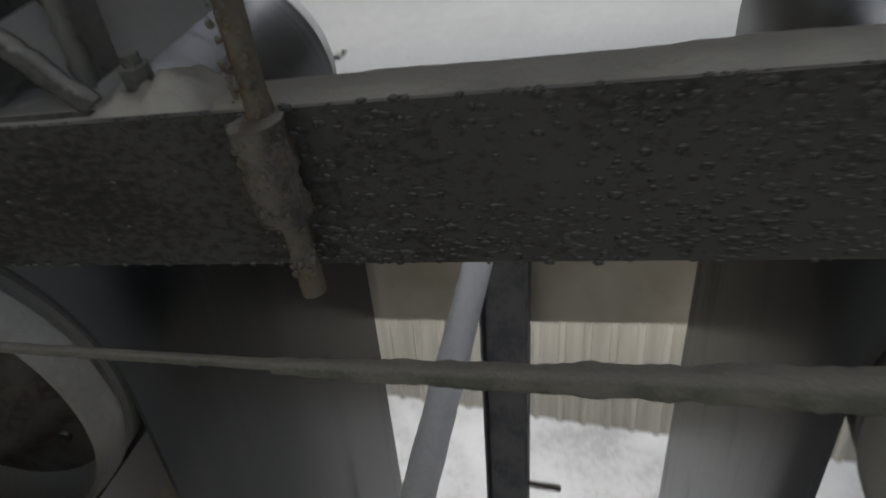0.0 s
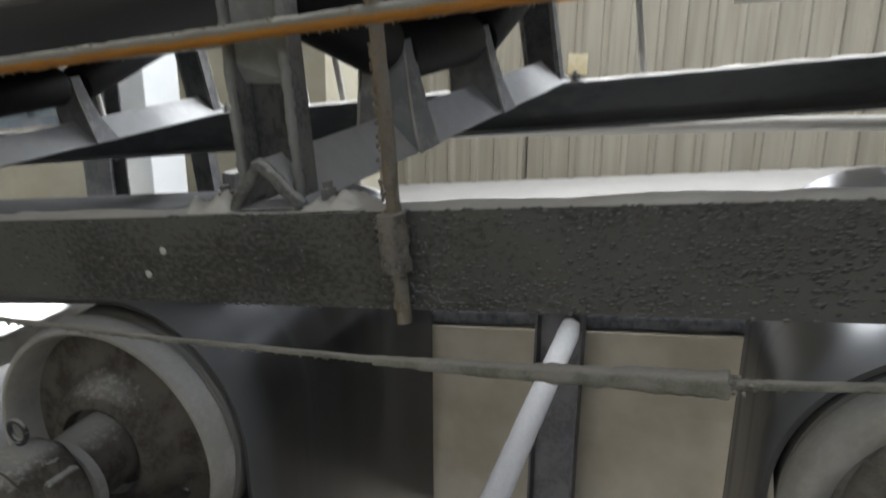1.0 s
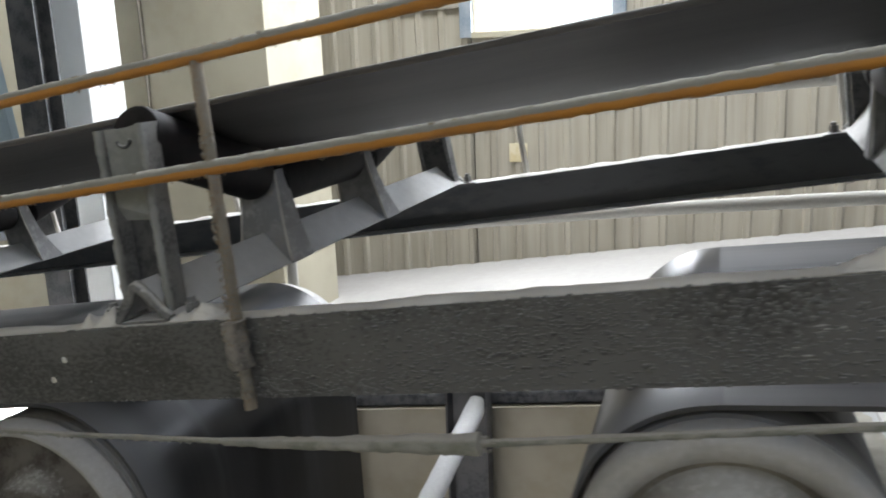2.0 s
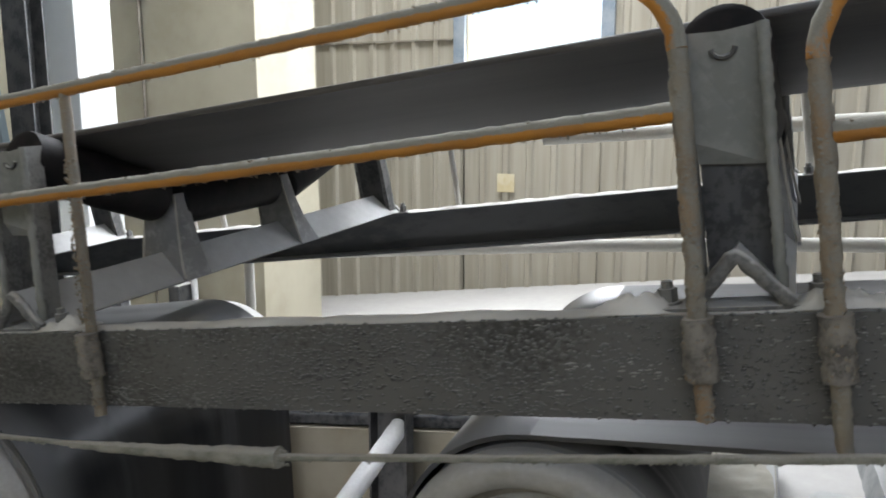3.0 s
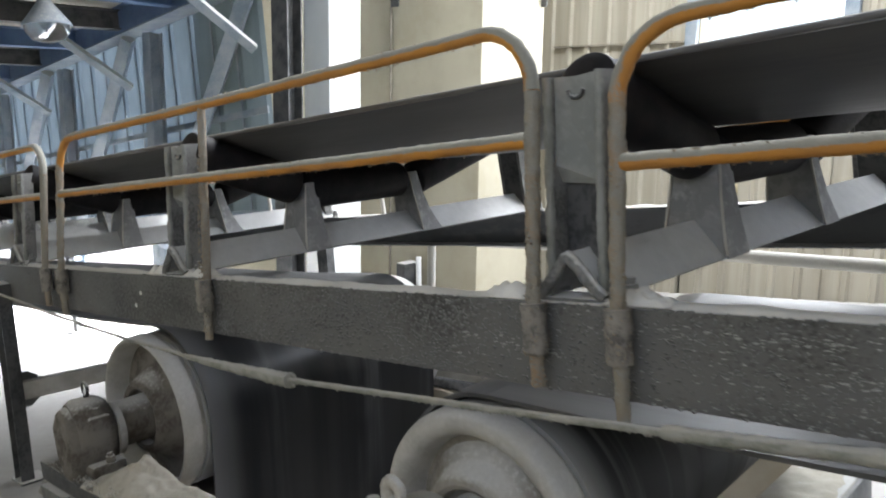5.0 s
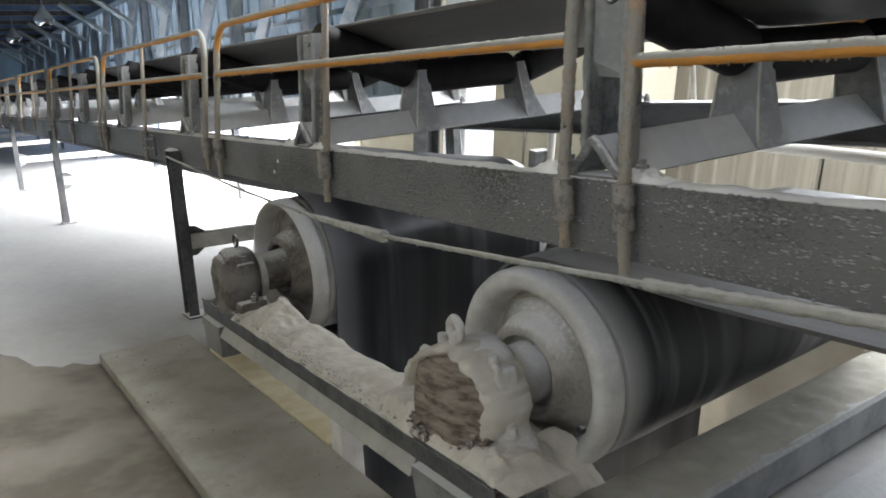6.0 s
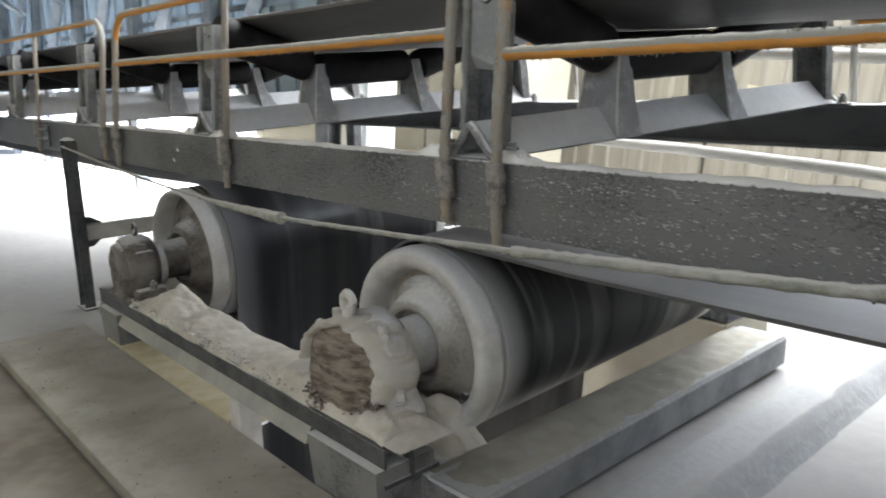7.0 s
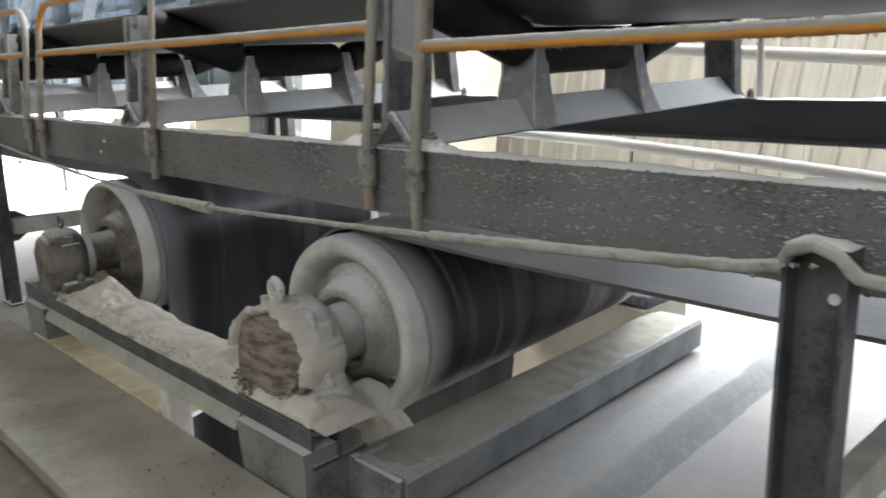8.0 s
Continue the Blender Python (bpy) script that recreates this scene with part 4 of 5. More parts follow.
for x, side in ((PXN, 1), (PXF, -1)):
    t = thing("return_belt", CB, "black return belt turning down over a bend pulley", "conveyor belt", "return belt runs")
    # one belt in two tones: pale painted sheen above, near black below
    part("level_run", arc_belt(x, side, 0), M_RETURN, t, "level belt run, grey from thin dust and a painted reflection", smooth=30)
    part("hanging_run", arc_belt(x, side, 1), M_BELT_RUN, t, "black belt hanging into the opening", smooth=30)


# ---- bearings on their beams ----
YAW = math.tan(radians(13))


def block_housing():
    """Split housing: round cap with shoulders over a broad foot, its outline lofted through the thickness and knocked uneven."""
    arch = [(0.155 * math.cos(radians(a)), 0.02 + 0.150 * math.sin(radians(a))) for a in range(0, 181, 6)]
    outline = [(0.20, -0.138), (0.198, -0.112), (0.165, -0.096), (0.152, -0.06)] + arch + [(-0.152, -0.06), (-0.165, -0.096), (-0.198, -0.112), (-0.20, -0.138)]
    bm, rings = bmesh.new(), []
    for y, k in ((-0.062, 0.0), (-0.062, 0.6), (-0.060, 0.92), (-0.045, 0.99), (-0.01, 1.0), (0.03, 1.0), (0.062, 0.97), (0.078, 0.90), (0.082, 0.6)):
        ring = []
        for px, pz in outline:
            way = Vector((px, y, pz))
            lump = 1 + 0.05 * noise.noise(way * 13) + 0.02 * noise.noise(way * 38)
            z = max(pz * (lump if k else 1) * k, -0.138) if k < 0.9 else max(pz * lump, -0.138) * (k if pz > 0 else 1)
            ring.append(bm.verts.new((px * lump * k, y + YAW * px * k * (0.6 if y < 0 else 0), z)))
        rings.append(ring)
    for p, q in zip(rings, rings[1:]):
        for j in range(len(p) - 1):
            bm.faces.new((p[j], p[j + 1], q[j + 1], q[j]))
    for sx in (-1, 1):
        box(bm, sx * 0.125 - 0.034, sx * 0.125 + 0.034, -0.035, 0.045, 0.02, 0.118, 0.018)
    bmesh.ops.remove_doubles(bm, verts=bm.verts, dist=0.0004)
    return bm


def crust_shield():
    """Bulging ridged crust of grease over the end of the bearing, sagging on to the beam."""
    bm, rings, n = bmesh.new(), [], 88
    for i in range(25):
        r, ring = min(1.0, i / 22), []
        for j in range(n):
            a = 2 * math.pi * j / n
            rim = 1 + 0.08 * noise.noise(Vector((math.cos(a) * 2, math.sin(a) * 2, 7.0)))
            px, pz = 0.147 * r * rim * math.cos(a), 0.172 * r * rim * math.sin(a) - 0.022
            q = Vector((px * 16 + pz * 6, 3.0, pz * 95 - px * 25))
            rough = 0.0045 * noise.noise(q) + 0.003 * noise.noise(q * 2.3) + 0.010 * noise.noise(Vector((px * 14, 1, pz * 14)))
            groove = 0.006 * math.exp(-((math.hypot(px + 0.02, pz - 0.01) - 0.075) / 0.007) ** 2)
            y = -0.088 - 0.034 * (1 - r * r) - 0.02 * max(0.0, -pz / 0.15) * r - rough * min(1.0, 5 * (1.05 - r)) + groove
            if i > 22:
                y += 0.022 * (i - 22)
                px *= 1 - 0.02 * (i - 22)
            ring.append(bm.verts.new((px, y + YAW * px, max(pz, -0.139))))
        rings.append(ring)
    for p, q in zip(rings, rings[1:]):
        for j in range(n):
            bm.faces.new((p[j], p[(j + 1) % n], q[(j + 1) % n], q[j]))
    bmesh.ops.remove_doubles(bm, verts=bm.verts, dist=0.0003)
    return bm


def bearing(x, y, flip, crusted):
    t = thing("pillow_block_bearing", CB @ pose(x, y, PZ, 0, 0, 180 if flip else 0), "dust-caked pillow block bearing with a lifting eye", "bearing", "pillow block bearings")
    if crusted:
        part("housing", block_housing(), M_BEARING, t, smooth=50)
        part("end_cap", crust_shield(), M_MUD, t, "end cap crusted with brown grease", smooth=70)
    else:
        bm = lathe(bmesh.new(), [(0.10, -0.085), (0.145, -0.082), (0.158, -0.06), (0.162, 0.02), (0.15, 0.055), (0.115, 0.075), (0.09, 0.08)], 44, lump=0.07, freq=11)
        for v in bm.verts:
            v.co.z = max(v.co.z, -0.134)
        box(bm, -0.2, 0.2, -0.07, 0.065, -0.138, -0.085, 0.014)
        for sx in (-1, 1):
            box(bm, sx * 0.115 - 0.04, sx * 0.115 + 0.04, -0.05, 0.045, -0.03, 0.095, 0.016)
        for v in bm.verts:
            v.co.x *= 0.76
        part("housing", bm, M_BROWN, t, smooth=45)
        bm = lathe(bmesh.new(), [(0.008 + 0.0088 * i, -0.112 + 0.004 * math.sin(i * 0.9)) for i in range(15)] + [(0.14, -0.098), (0.146, -0.078)], 64)
        for v in bm.verts:
            v.co.y -= 0.005 * noise.noise(v.co * 16)
            v.co.x *= 0.72 * (1 + 0.14 * noise.noise(v.co * 13))
            v.co.z = max(v.co.z * 1.06 - 0.015, -0.15)
        part("end_cap", bm, M_BROWN, t, "dusty end cap", smooth=70)
    rng = random.Random(int(10 * x) + flip)
    spots = []
    for i in range(420 if crusted else 160):
        r = rng.uniform(0.002, 0.009) * rng.uniform(0.6, 1.3)
        if i % 3 and crusted:
            a, q = rng.uniform(3.5, 5.9), rng.uniform(0.105, 0.145)
            q *= 1.12
            spots.append((q * math.cos(a), rng.uniform(-0.128, -0.10) + YAW * q * math.cos(a), max(q * math.sin(a) - 0.015, -0.137), r * 1.2, r, r))
        else:
            spots.append((rng.uniform(-0.24, 0.24), rng.uniform(-0.12, -0.06), -0.137 + r * 0.5, r * 1.3, r, r))
    crumbs("rubble", spots, M_MUD if crusted else M_BROWN, t, "crumbled crust round the foot", rng)
    if crusted:
        bm = heap(bmesh.new(), -0.27, 0.34, -0.145, 0.055, -0.140, 0.055, 44, 18, 6.0, 9)
        part("foot_dust", bm, M_DRIFT, t, "dust banked against the housing", smooth=70)
        bm, rows = bmesh.new(), []
        for i in range(97):
            a = radians(-30 + 205 * i / 96)
            way = Vector((math.cos(a), 0, math.sin(a)))
            q = way * 2.6 + Vector((0, 4.0, 0))
            right = 0.5 + 0.5 * math.cos(a - radians(12))
            inner = 0.152 - 0.004 * right - 0.02 * max(0.0, noise.noise(q * 1.7) + 0.3) * (0.2 + right) - 0.004 * noise.noise(q * 4)
            ring = []
            for r, y in ((0.158, 0.04), (0.166, 0.01), (0.170, -0.03), (0.169, -0.065), (0.165, -0.085), (0.160, -0.098), (inner + 0.010, -0.116), (inner, -0.112), (inner - 0.003, -0.085)):
                k = 1 + 0.05 * noise.noise(way * 4 + Vector((0, y * 14, 2))) + 0.02 * noise.noise(way * 13 + Vector((0, y * 30, 0)))
                p = way * (r * k if r > 0.15 else r)
                ring.append(bm.verts.new((p.x, y + YAW * p.x + 0.004 * noise.noise(way * 9), max(p.z, -0.134))))
            rows.append(ring)
        for p, q in zip(rows, rows[1:]):
            for j in range(len(p) - 1):
                bm.faces.new((p[j], q[j], q[j + 1], p[j + 1]))
        part("dust_hood", bm, M_DRIFT, t, "pale dust hood draped over the end cap", smooth=70)
    bm = lathe(bmesh.new(), [(0.09, 0.07), (0.108, 0.075), (0.108, 0.1), (0.09, 0.105)], 28)
    part("seal", bm, M_SHAFT, t, smooth=40)
    bm = bmesh.new()
    ey, ez = (-0.055, 0.21) if crusted else (0, 0.19)
    ring = [(0.026 * math.cos(a), ey, ez + 0.026 * math.sin(a)) for a in [2 * math.pi * i / 20 for i in range(21)]]
    tube(bm, ring, 0.0145 if crusted else 0.0065, 8, 0.3 if crusted else 0.1, 40)
    tube(bm, [(0, ey, 0.12), (0, ey, ez - 0.024)], 0.022 if crusted else 0.012, 8)
    part("lifting_eye", bm, M_BEARING if crusted else M_DARK, t, smooth=60)
    for sx in (-1, 1):
        bm = bmesh.new()
        if crusted:
            tube(bm, [(sx * 0.125, -0.02, 0.08), (sx * 0.125, -0.02, 0.155)], 0.017, 8, 0.25, 40)
            eye = [(sx * 0.125 + 0.021 * math.cos(a), -0.052 + YAW * sx * 0.125, 0.105 + 0.021 * math.sin(a)) for a in [2 * math.pi * i / 16 for i in range(17)]]
            tube(bm, eye, 0.011, 8, 0.25, 40)
        else:
            tube(bm, [(sx * 0.08, 0, 0.06), (sx * 0.08, 0, 0.125)], 0.018, 6, 0.15, 40)
        part("cap_bolt", bm, M_BEARING if crusted else M_BROWN, t, smooth=50)
        part("foot_bolt", bolt(bmesh.new(), sx * 0.16, 0, -0.085, 0.018, 0.03), M_BEARING if crusted else M_BROWN, t)
    return t


BEAM_TOP = PZ - 0.14
for x in (PXN, PXF):
    bearing(x + (0.0 if x > 0 else 0.03), -0.015 if x > 0 else -0.05, False, x > 0)
    bearing(x - 0.103, 1.96, True, False)


BEAM_LOW = 0.085


def beam_along(y, label, dx=0.0):
    t = thing("bearing_beam", CB @ pose(dx, 0, 0), label, "beam", "bearing beams")
    part("beam", i_beam(bmesh.new(), -1.32, 1.16 + dx, y, BEAM_LOW, BEAM_TOP - BEAM_LOW, 0.2, 0.014), M_BEAM, t)
    # dark strip added under the top flange for the web's shade
    part("web_shade_strip", box(bmesh.new(), -1.32, 1.16 + dx, y - 0.1, y - 0.093, BEAM_LOW + 0.062, BEAM_TOP - 0.0145, 0.002), M_DARK, t, "dark strip painting the shade on the beam's web")
    o = [(y - 0.1, BEAM_LOW + 0.060), (y - 0.093, BEAM_LOW + 0.060), (y - 0.118, BEAM_LOW + 0.012), (y - 0.127, BEAM_LOW + 0.012)]
    part("foot_strip", prism(bmesh.new(), o, "x", -1.32, 0.76), M_FOOT, t, "grey dusted sloping foot strip")
    for x in (-1.1, 1.0):
        w = 0.16 if x < 0 else 0.22
        o = [(x - w, BEAM_LOW + 0.06), (x + w - 0.065, BEAM_LOW + 0.06), (x + w - 0.075, FLOOR - 0.14), (x - w + 0.04, FLOOR - 0.14)]
        part("pedestal", prism(bmesh.new(), o, "y", y - 0.129, y + 0.085), M_POST, t)
    return t


beam_along(-0.06, "steel beam carrying the pulley bearings, caked with dust")
beam_along(1.96, "steel beam carrying the far pulley bearings", -0.22)


tall = lambda u: 0.06 + 0.06 * math.exp(-((u - 0.10) / 0.09) ** 2) + 0.035 * math.exp(-((u - 0.32) / 0.08) ** 2) - 0.035 * math.exp(-((u - 0.62) / 0.16) ** 2) + 0.075 * max(0.0, u - 0.72) / 0.28
bm = bank(bmesh.new(), PXF + 0.16, PXN - 0.135, -0.168, 0.065, BEAM_TOP - 0.006, tall, 240, 34, 3.3)
mound = single("dust_mound", bm, M_DRIFT, CB, "crusted pale dust heaped along the bearing beam", "dust", "dust heaps", smooth=70)
rng = random.Random(14)
spots = []
for i in range(520):
    x, r = rng.uniform(PXF + 0.16, PXN - 0.1), rng.uniform(0.0015, 0.006) * rng.uniform(0.5, 1.4)
    spots.append((x, rng.uniform(-0.166, -0.13), BEAM_TOP + rng.uniform(0.0, 0.03) + r * 0.3, r * 1.4, r, r))
crumbs("crumb_edge", spots, M_CAKE, mound, "crumbling front of the dust", rng)
bm = bank(bmesh.new(), PXN + 0.10, 1.16, -0.158, 0.045, BEAM_TOP - 0.003, lambda u: 0.07 - 0.02 * u, 90, 30, 8.1)
single("dust_mound", bm, M_DRIFT, CB, "cracked pale dust lying beside the bearing", "dust", "dust heaps", smooth=70)
bm, rows = bmesh.new(), []
for i in range(41):
    u, row = i / 40, []
    for j in range(31):
        v = j / 30
        q = Vector((u * 3, v * 4, 2.0))
        k = min(1.0, max(0.0, (u + 0.12 * noise.noise(q * 1.4)) / 0.62))
        k = k * k * (3 - 2 * k)
        x = 1.02 + 0.24 * u
        y = -0.15 + 0.16 * min(1.0, u * 1.5) + 0.03 * noise.noise(Vector((u * 7, 1, v))) * (1 - v) + (0.32 - 0.1 * u) * v
        row.append(bm.verts.new((x, y, 0.236 - 0.168 * k - 0.035 * (1 - v) ** 3 + 0.013 * noise.noise(q * 2.2) + 0.005 * noise.noise(q * 8))))
    rows.append(row)
for p, q in zip(rows, rows[1:]):
    for j in range(30):
        bm.faces.new((p[j], q[j], q[j + 1], p[j + 1]))
rim = [r[0] for r in rows]
low = [bm.verts.new((v.co.x, v.co.y + 0.012, min(v.co.z - 0.02, 0.06))) for v in rim]
for i in range(40):
    bm.faces.new((low[i], low[i + 1], rim[i + 1], rim[i]))
single("dust_mound", bm, M_DRIFT, C, "pale dust sloping from the bearing beam to the frame", "dust", "dust heaps", smooth=70)
bm = box(bmesh.new(), 0.62, 1.186, -0.03, 0.17, FLOOR + 0.002, 0.083, 0.006)
box(bm, 1.18, 1.388, -0.034, -0.012, FLOOR + 0.002, 0.08, 0.005)
single("frame_sill", bm, M_POST, C, "dark dusty steel sill of the pulley frame", "beam")
for x0, x1, y0 in ((1.185, 1.395, -0.01), (-1.3, -1.185, 0.05)):
    t = thing("cross_beam", C @ pose(x1, y0, FLOOR, 0, 0, 3.2), "dust-covered steel cross beam of the pulley frame", "beam", "pulley frame cross beams")
    w = x1 - x0
    o = [(-w, 0.002), (-0.06, 0.002), (-0.06, 0.026), (0, 0.026), (0.004, 0.14), (-0.008, 0.155), (-w, 0.155)]
    part("channel", prism(bmesh.new(), o, "y", 0.0, 1.92), M_GREYDUST, t)
    part("dust_layer", heap(bmesh.new(), -w - 0.03, -0.004, 0.02, 1.9, 0.153, 0.022, 12, 90, x0, 16), M_SLAB, t, "uneven dust on the beam", smooth=60)

# guide post and strut in the opening
post = thing("guide_post", Matrix(), "dark steel guide post of the belt take-up", "post")
o = [(-0.33, 1.56), (-0.321, 1.56), (-0.321, 1.622), (-0.159, 1.622), (-0.159, 1.56), (-0.15, 1.56), (-0.15, 1.63), (-0.33, 1.63)]
part("channel", prism(bmesh.new(), o, "z", -4.99, 0.3), M_DARK, post)
for k in range(9):
    part("rung", box(bmesh.new(), -0.149, -0.01, 1.6, 1.625, -1.62 - 0.36 * k, -1.60 - 0.36 * k, 0.003), M_MUD, post, "brown step bar")
bm = tube(bmesh.new(), [(-0.2, 1.6, 0.171), (-0.245, -0.32, -0.445)], 0.041, 16, 0.05, 30, 0.03)
single("strut", bm, M_WHITEPIPE, Matrix(), "white dusted pipe strut leaning down from the guide post", "pipe", smooth=60)

# ---- pipe guards ----
G0, G1, GMID, GPITCH = -1.205, 1.30, 0.0, 2.695


def guard_y(z):
    return -0.03 + 0.10 * max(0.0, z - S)


def guard(x0, detail, feet=(0.835, 0.835, 0.86), posts=None, top=1.556, mid=1.336):
    t = thing("pipe_guard", C @ pose(x0, 0, 0), "yellow pipe guard rail caked with grey dust", "guard rail", "pipe guards")
    n = G1 - G0
    r, cor = 0.0155, 0.13
    st = 0.012 if detail else 0.2
    lump = 0.14 if detail else 0.0
    rise = lambda x, z: (x, guard_y(z), z)
    part("end_post", tube(bmesh.new(), [rise(0, feet[0]), rise(0, S), rise(0, top - cor)], 0.013, 12, lump * 2.2, 60, st, taper=1.2), posts or M_PIPE, t, smooth=60)
    part("end_post", tube(bmesh.new(), [rise(n, feet[2]), rise(n, S), rise(n, top - cor)], 0.013, 12, lump * 2.2, 60, st, taper=1.2), posts or M_PIPE, t, smooth=60)
    pts = [rise(cor - cor * math.cos(math.pi / 16 * i), top - cor + cor * math.sin(math.pi / 16 * i)) for i in range(9)]
    pts += [(n - x, y, z) for x, y, z in reversed(pts)]
    part("top_rail", tube(bmesh.new(), pts, r, 12, lump, 45, st), M_YELLOW, t, smooth=60)
    part("mid_rail", tube(bmesh.new(), [(0.012, guard_y(mid), mid), (n - 0.012, guard_y(mid), mid)], r, 12, lump, 45, st), M_YELLOW, t, smooth=60)
    mx = GMID - G0
    part("middle_post", tube(bmesh.new(), [(mx, -0.03, feet[1]), (mx, guard_y(top), top - 0.008)], 0.0125, 10, lump, 45, st), posts or M_PIPE, t, smooth=60)
    for x in (0, mx, n):
        bm = tube(bmesh.new(), [(x, -0.03, S - 0.095), (x, -0.03, S + 0.004)], 0.0245, 12, 0.22 if detail else 0, 55, 0.008 if detail else 0.05)
        part("socket", bm, M_SOCKET, t, "dust-caked pipe socket", smooth=70)
    return t


for x0, feet, top, mid in ((G0, (0.835, 0.835, 0.86), 1.56, 1.337), (G0 + GPITCH, (0.82, 0.83, 0.84), 1.515, 1.28)):
    t = guard(x0, True, feet, None, top, mid)
    rng = random.Random(int(x0 * 7))
    spots = []
    for px in (0, GMID - G0, G1 - G0):
        for i in range(380):
            z = rng.uniform(0.86, top - 0.15)
            a, r = rng.uniform(0, 6.28), rng.uniform(0.0014, 0.0042)
            rad = 0.023 if S - 0.095 < z < S else 0.012 if px and px < 2 else 0.0128
            spots.append((px + rad * math.cos(a), guard_y(z) + rad * math.sin(a), z, r, r, r * 1.3))
    for i in range(420):
        x, z = rng.uniform(0.03, G1 - G0 - 0.03), rng.choice((mid, mid, top))
        if z > 1.5 and not 0.13 < x < G1 - G0 - 0.13:
            continue
        r = rng.uniform(0.0015, 0.0035)
        spots.append((x, guard_y(z) + rng.uniform(-0.012, 0.012), z + 0.0135, r * 1.3, r, r))
        if i % 2:
            r = rng.uniform(0.0012, 0.0024)
            spots.append((x + 0.3 * (i % 5) * r, guard_y(z) + rng.uniform(-0.006, 0.006), z - 0.0155, r, r, r * rng.uniform(1.5, 3.5)))
    crumbs("crumb_crust", spots, M_PIPE, t, "crumbs of dust clinging to the pipes", rng)
plain = guard(G0 - GPITCH, False)
for k in range(2, 11):
    copy_thing(plain, C @ pose(G0 - GPITCH * k, 0, 0))
# far-side guard
pale = guard(G0 - GPITCH * 11, False, posts=M_CAKE)
tagged(pale, "pipe guard rail whitened with dust on the far side")
pale.matrix_basis = C @ pose(1.29 - GPITCH * 3, 1.9, 0.06, 0, 0, 180)
for k in range(-2, 3):
    copy_thing(pale, C @ pose(1.29 + GPITCH * k, 1.9, 0.06, 0, 0, 180))
rail = thing("handrail", Matrix(), "dust-topped orange pipe handrail behind the conveyor", "handrail")
part("lower_rail", tube(bmesh.new(), [(-1.5, 2.3, 0.70), (-0.5, 2.3, 0.80), (0.4, 2.3, 0.885), (1.2, 2.3, 0.945), (3.4, 2.3, 1.08)], 0.03, 12, 0.06, 20, 0.05), M_RAIL, rail, smooth=60)
part("upper_rail", tube(bmesh.new(), [(0.2, 2.3, 1.37), (0.9, 2.3, 1.42), (1.5, 2.3, 1.46), (3.4, 2.3, 1.57)], 0.03, 12, 0.06, 20, 0.05), M_RAIL, rail, smooth=60)
for x, z in ((-1.5, 0.70), (3.4, 1.57)):
    part("post", tube(bmesh.new(), [(x, 2.3, z), (x, 2.3, floor_at(x))], 0.028, 12, 0.06, 20, 0.05), M_RAIL, rail, smooth=60)

# ---- pull cord ----
cord = thing("pull_cord", C, "emergency pull cord crusted with dust", "cord")
bm = tube(bmesh.new(), [(-2.02, -0.075, 0.90), (-1.2, -0.085, 0.845), (-0.5, -0.09, 0.808), (-0.034, -0.09, 0.792)], 0.006, 8, 0.15, 40, 0.02)
part("cord", bm, M_ROPE, cord, smooth=60)
bm = tube(bmesh.new(), [(-0.034, -0.09, 0.790), (0.25, -0.09, 0.786), (0.52, -0.088, 0.786)], 0.0085, 12, 0.24, 35, 0.008, taper=2.4)
part("crust", bm, M_ROPE, cord, "thick dust crust on the cord", smooth=60)
bm = tube(bmesh.new(), [(0.52, -0.088, 0.786), (1.2, -0.085, 0.815), (1.6, -0.085, 0.835)], 0.0075, 8, 0.2, 40, 0.012)
part("cord", bm, M_ROPE, cord, smooth=60)
bm = tube(bmesh.new(), [(1.6, -0.085, 0.835), (2.0, -0.085, 0.86), (2.38, -0.085, 0.885), (2.43, -0.065, 0.892)], 0.0125, 10, 0.25, 40, 0.01)
part("cord", bm, M_ROPE, cord, smooth=60)
bm = tube(bmesh.new(), [(2.425, -0.05, 0.89), (2.45, -0.082, 0.925), (2.49, -0.085, 0.94), (2.53, -0.085, 0.925), (2.56, -0.085, 0.895), (2.9, -0.085, 0.87), (4.5, -0.085, 0.80)], 0.012, 10, 0.2, 40, 0.012)
part("cord", bm, M_ROPE, cord, smooth=60)

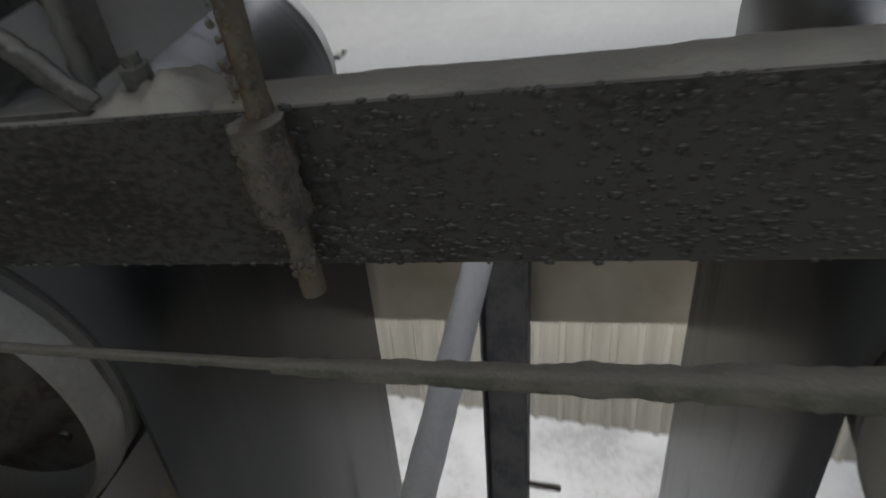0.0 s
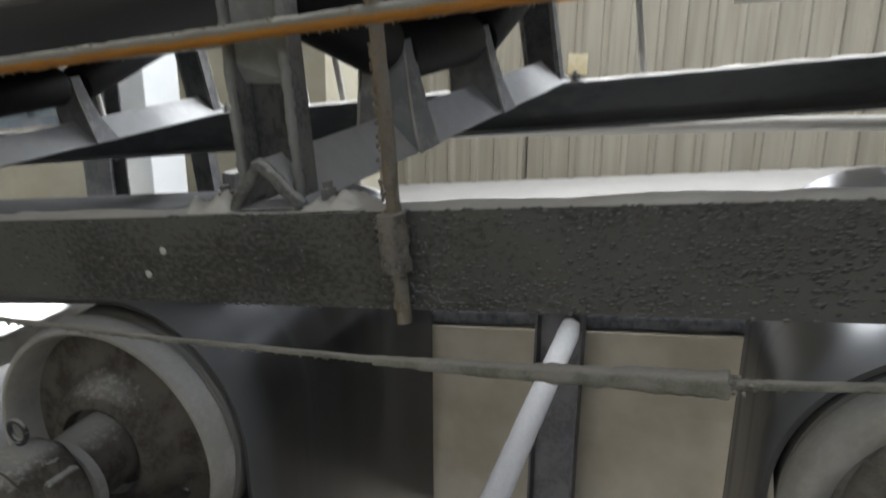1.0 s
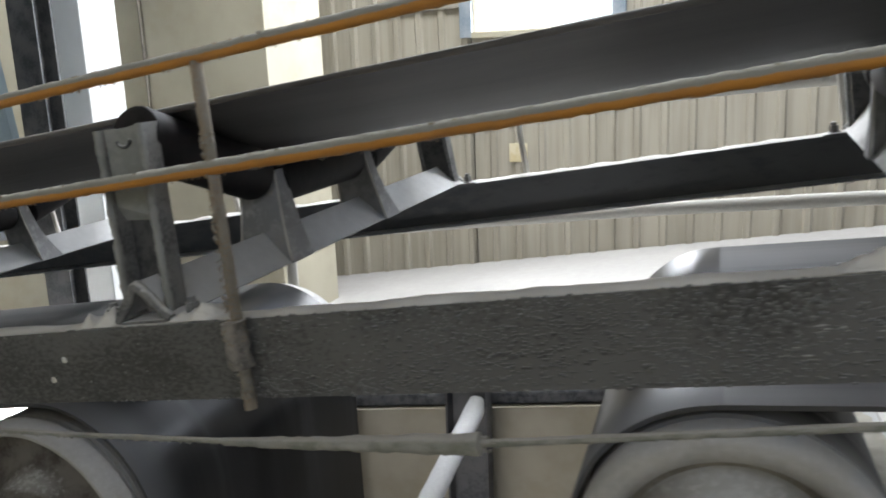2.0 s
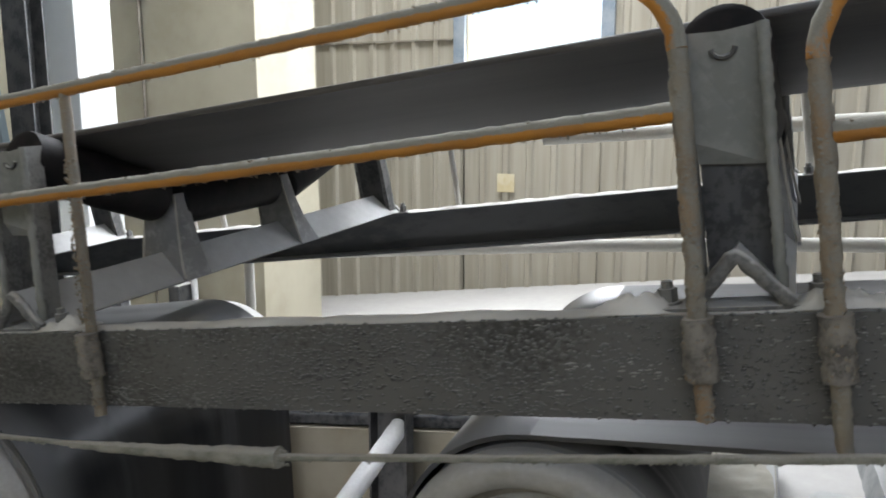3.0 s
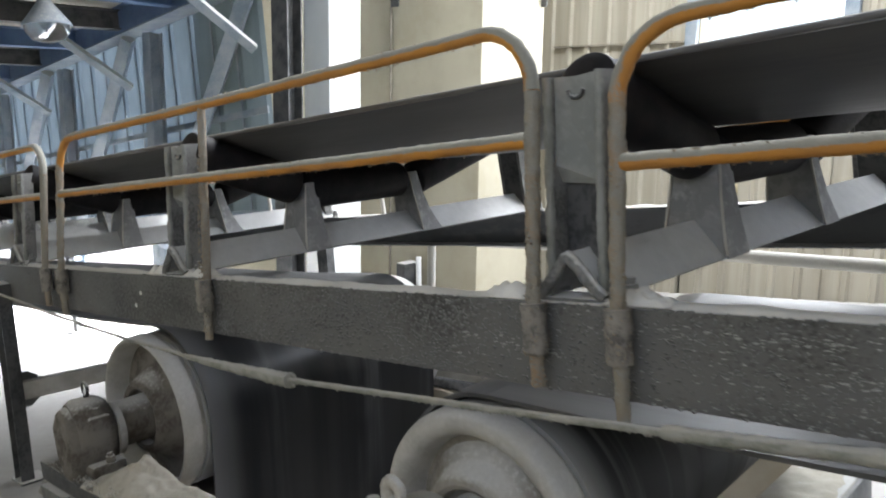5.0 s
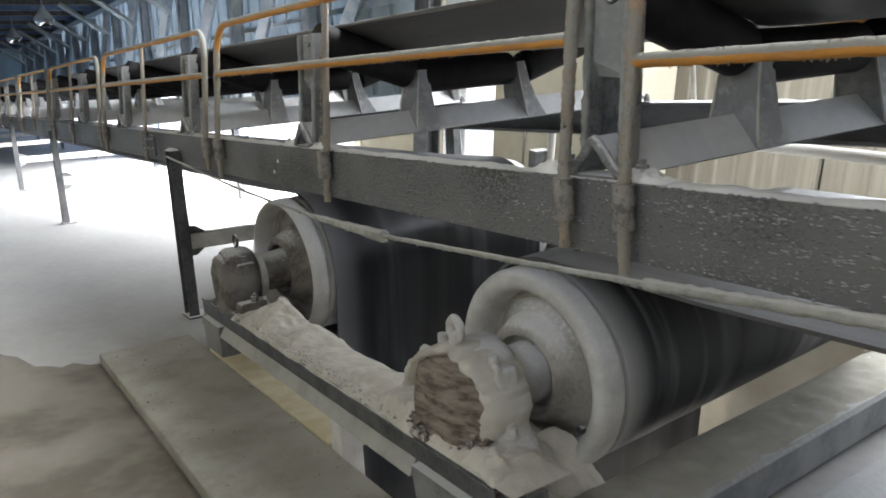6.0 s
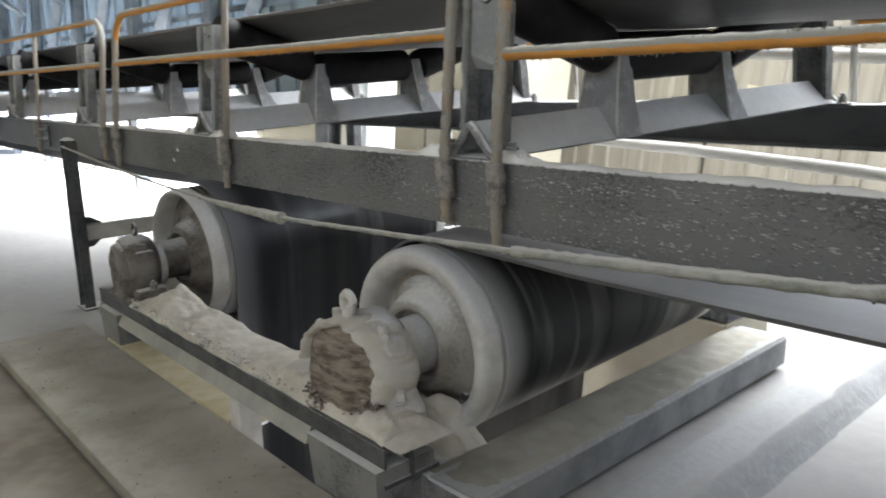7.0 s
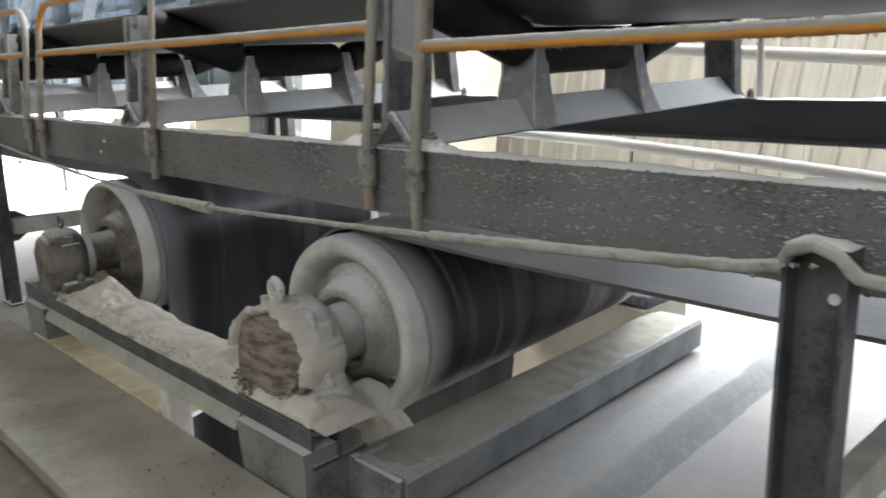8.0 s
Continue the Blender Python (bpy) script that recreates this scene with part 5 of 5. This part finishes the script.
rng = random.Random(9)
spots = []
for i in range(420):
    x = rng.choice((rng.uniform(-0.9, 0.5), rng.uniform(0.1, 0.55), rng.uniform(0.55, 2.5)))
    z = float(np.interp(x, (-1.2, -0.5, -0.034, 0.25, 0.52, 1.2, 1.6, 2.0, 2.5), (0.845, 0.808, 0.791, 0.786, 0.786, 0.815, 0.835, 0.86, 0.915)))
    low = 0.005 + 0.004 * (x > 1.6) + 0.009 * max(0, min(1, x / 0.52)) * (x < 0.54)
    r = rng.uniform(0.002, 0.0055)
    r *= 0.75
    spots.append((x, -0.087 + rng.uniform(-0.003, 0.003), z - low - r * 0.2, r, r, r * rng.uniform(0.9, 1.8)))
for i in range(60):
    r, u = rng.uniform(0.003, 0.0055), rng.random()
    wide = 0.010 * (1 - u) + 0.003
    spots.append((0.50 + 0.075 * u, -0.088 + rng.uniform(-wide, wide), 0.786 + rng.uniform(-wide, wide) + 0.003 * u, r * 1.3, r, r))
crumbs("crumb_fringe", spots, M_ROPE, cord, "dust crumbs hanging from the cord", rng)

# ---- lamps of the gallery ----
for k in range(5):
    t = thing("pendant_lamp", C @ pose(-3.9 - 4.7 * k, 1.0, EAVE + 0.06), "grey metal pendant lamp with a clear glass bowl", "lamp", "gallery pendant lamps")
    part("rod", tube(bmesh.new(), [(0, 0, 0), (0, 0, -0.25)], 0.012, 8), M_GREYBLUE, t)
    part("shade", lathe(bmesh.new(), [(0.03, 0.0), (0.05, 0.08), (0.17, 0.24), (0.175, 0.26), (0.16, 0.255), (0.04, 0.09)], 28, pose(0, 0, -0.2, -90, 0, 0)), M_GREYBLUE, t, smooth=40)
    part("bowl", lathe(bmesh.new(), [(0.158, 0.25), (0.15, 0.30), (0.11, 0.35), (0.05, 0.37)], 28, pose(0, 0, -0.2, -90, 0, 0)), M_GLASS, t, smooth=60)

# ---- loose crumbs on the floor ----
rng = random.Random(21)
spots = []
for i in range(260):
    x, y, r = rng.uniform(-1.5, 2.0), rng.uniform(-0.64, -0.21), rng.uniform(0.0015, 0.006) * rng.uniform(0.5, 1.2)
    spots.append((x, y, FLOOR + 0.05 + r * 0.3, r * 1.4, r, r * 0.6))
ob = crumbs("debris", spots, M_MUD, None, "", rng)
ob.matrix_basis = C
tagged(ob, "small brown crumbs scattered on the concrete pad", "debris", kind="stuff")
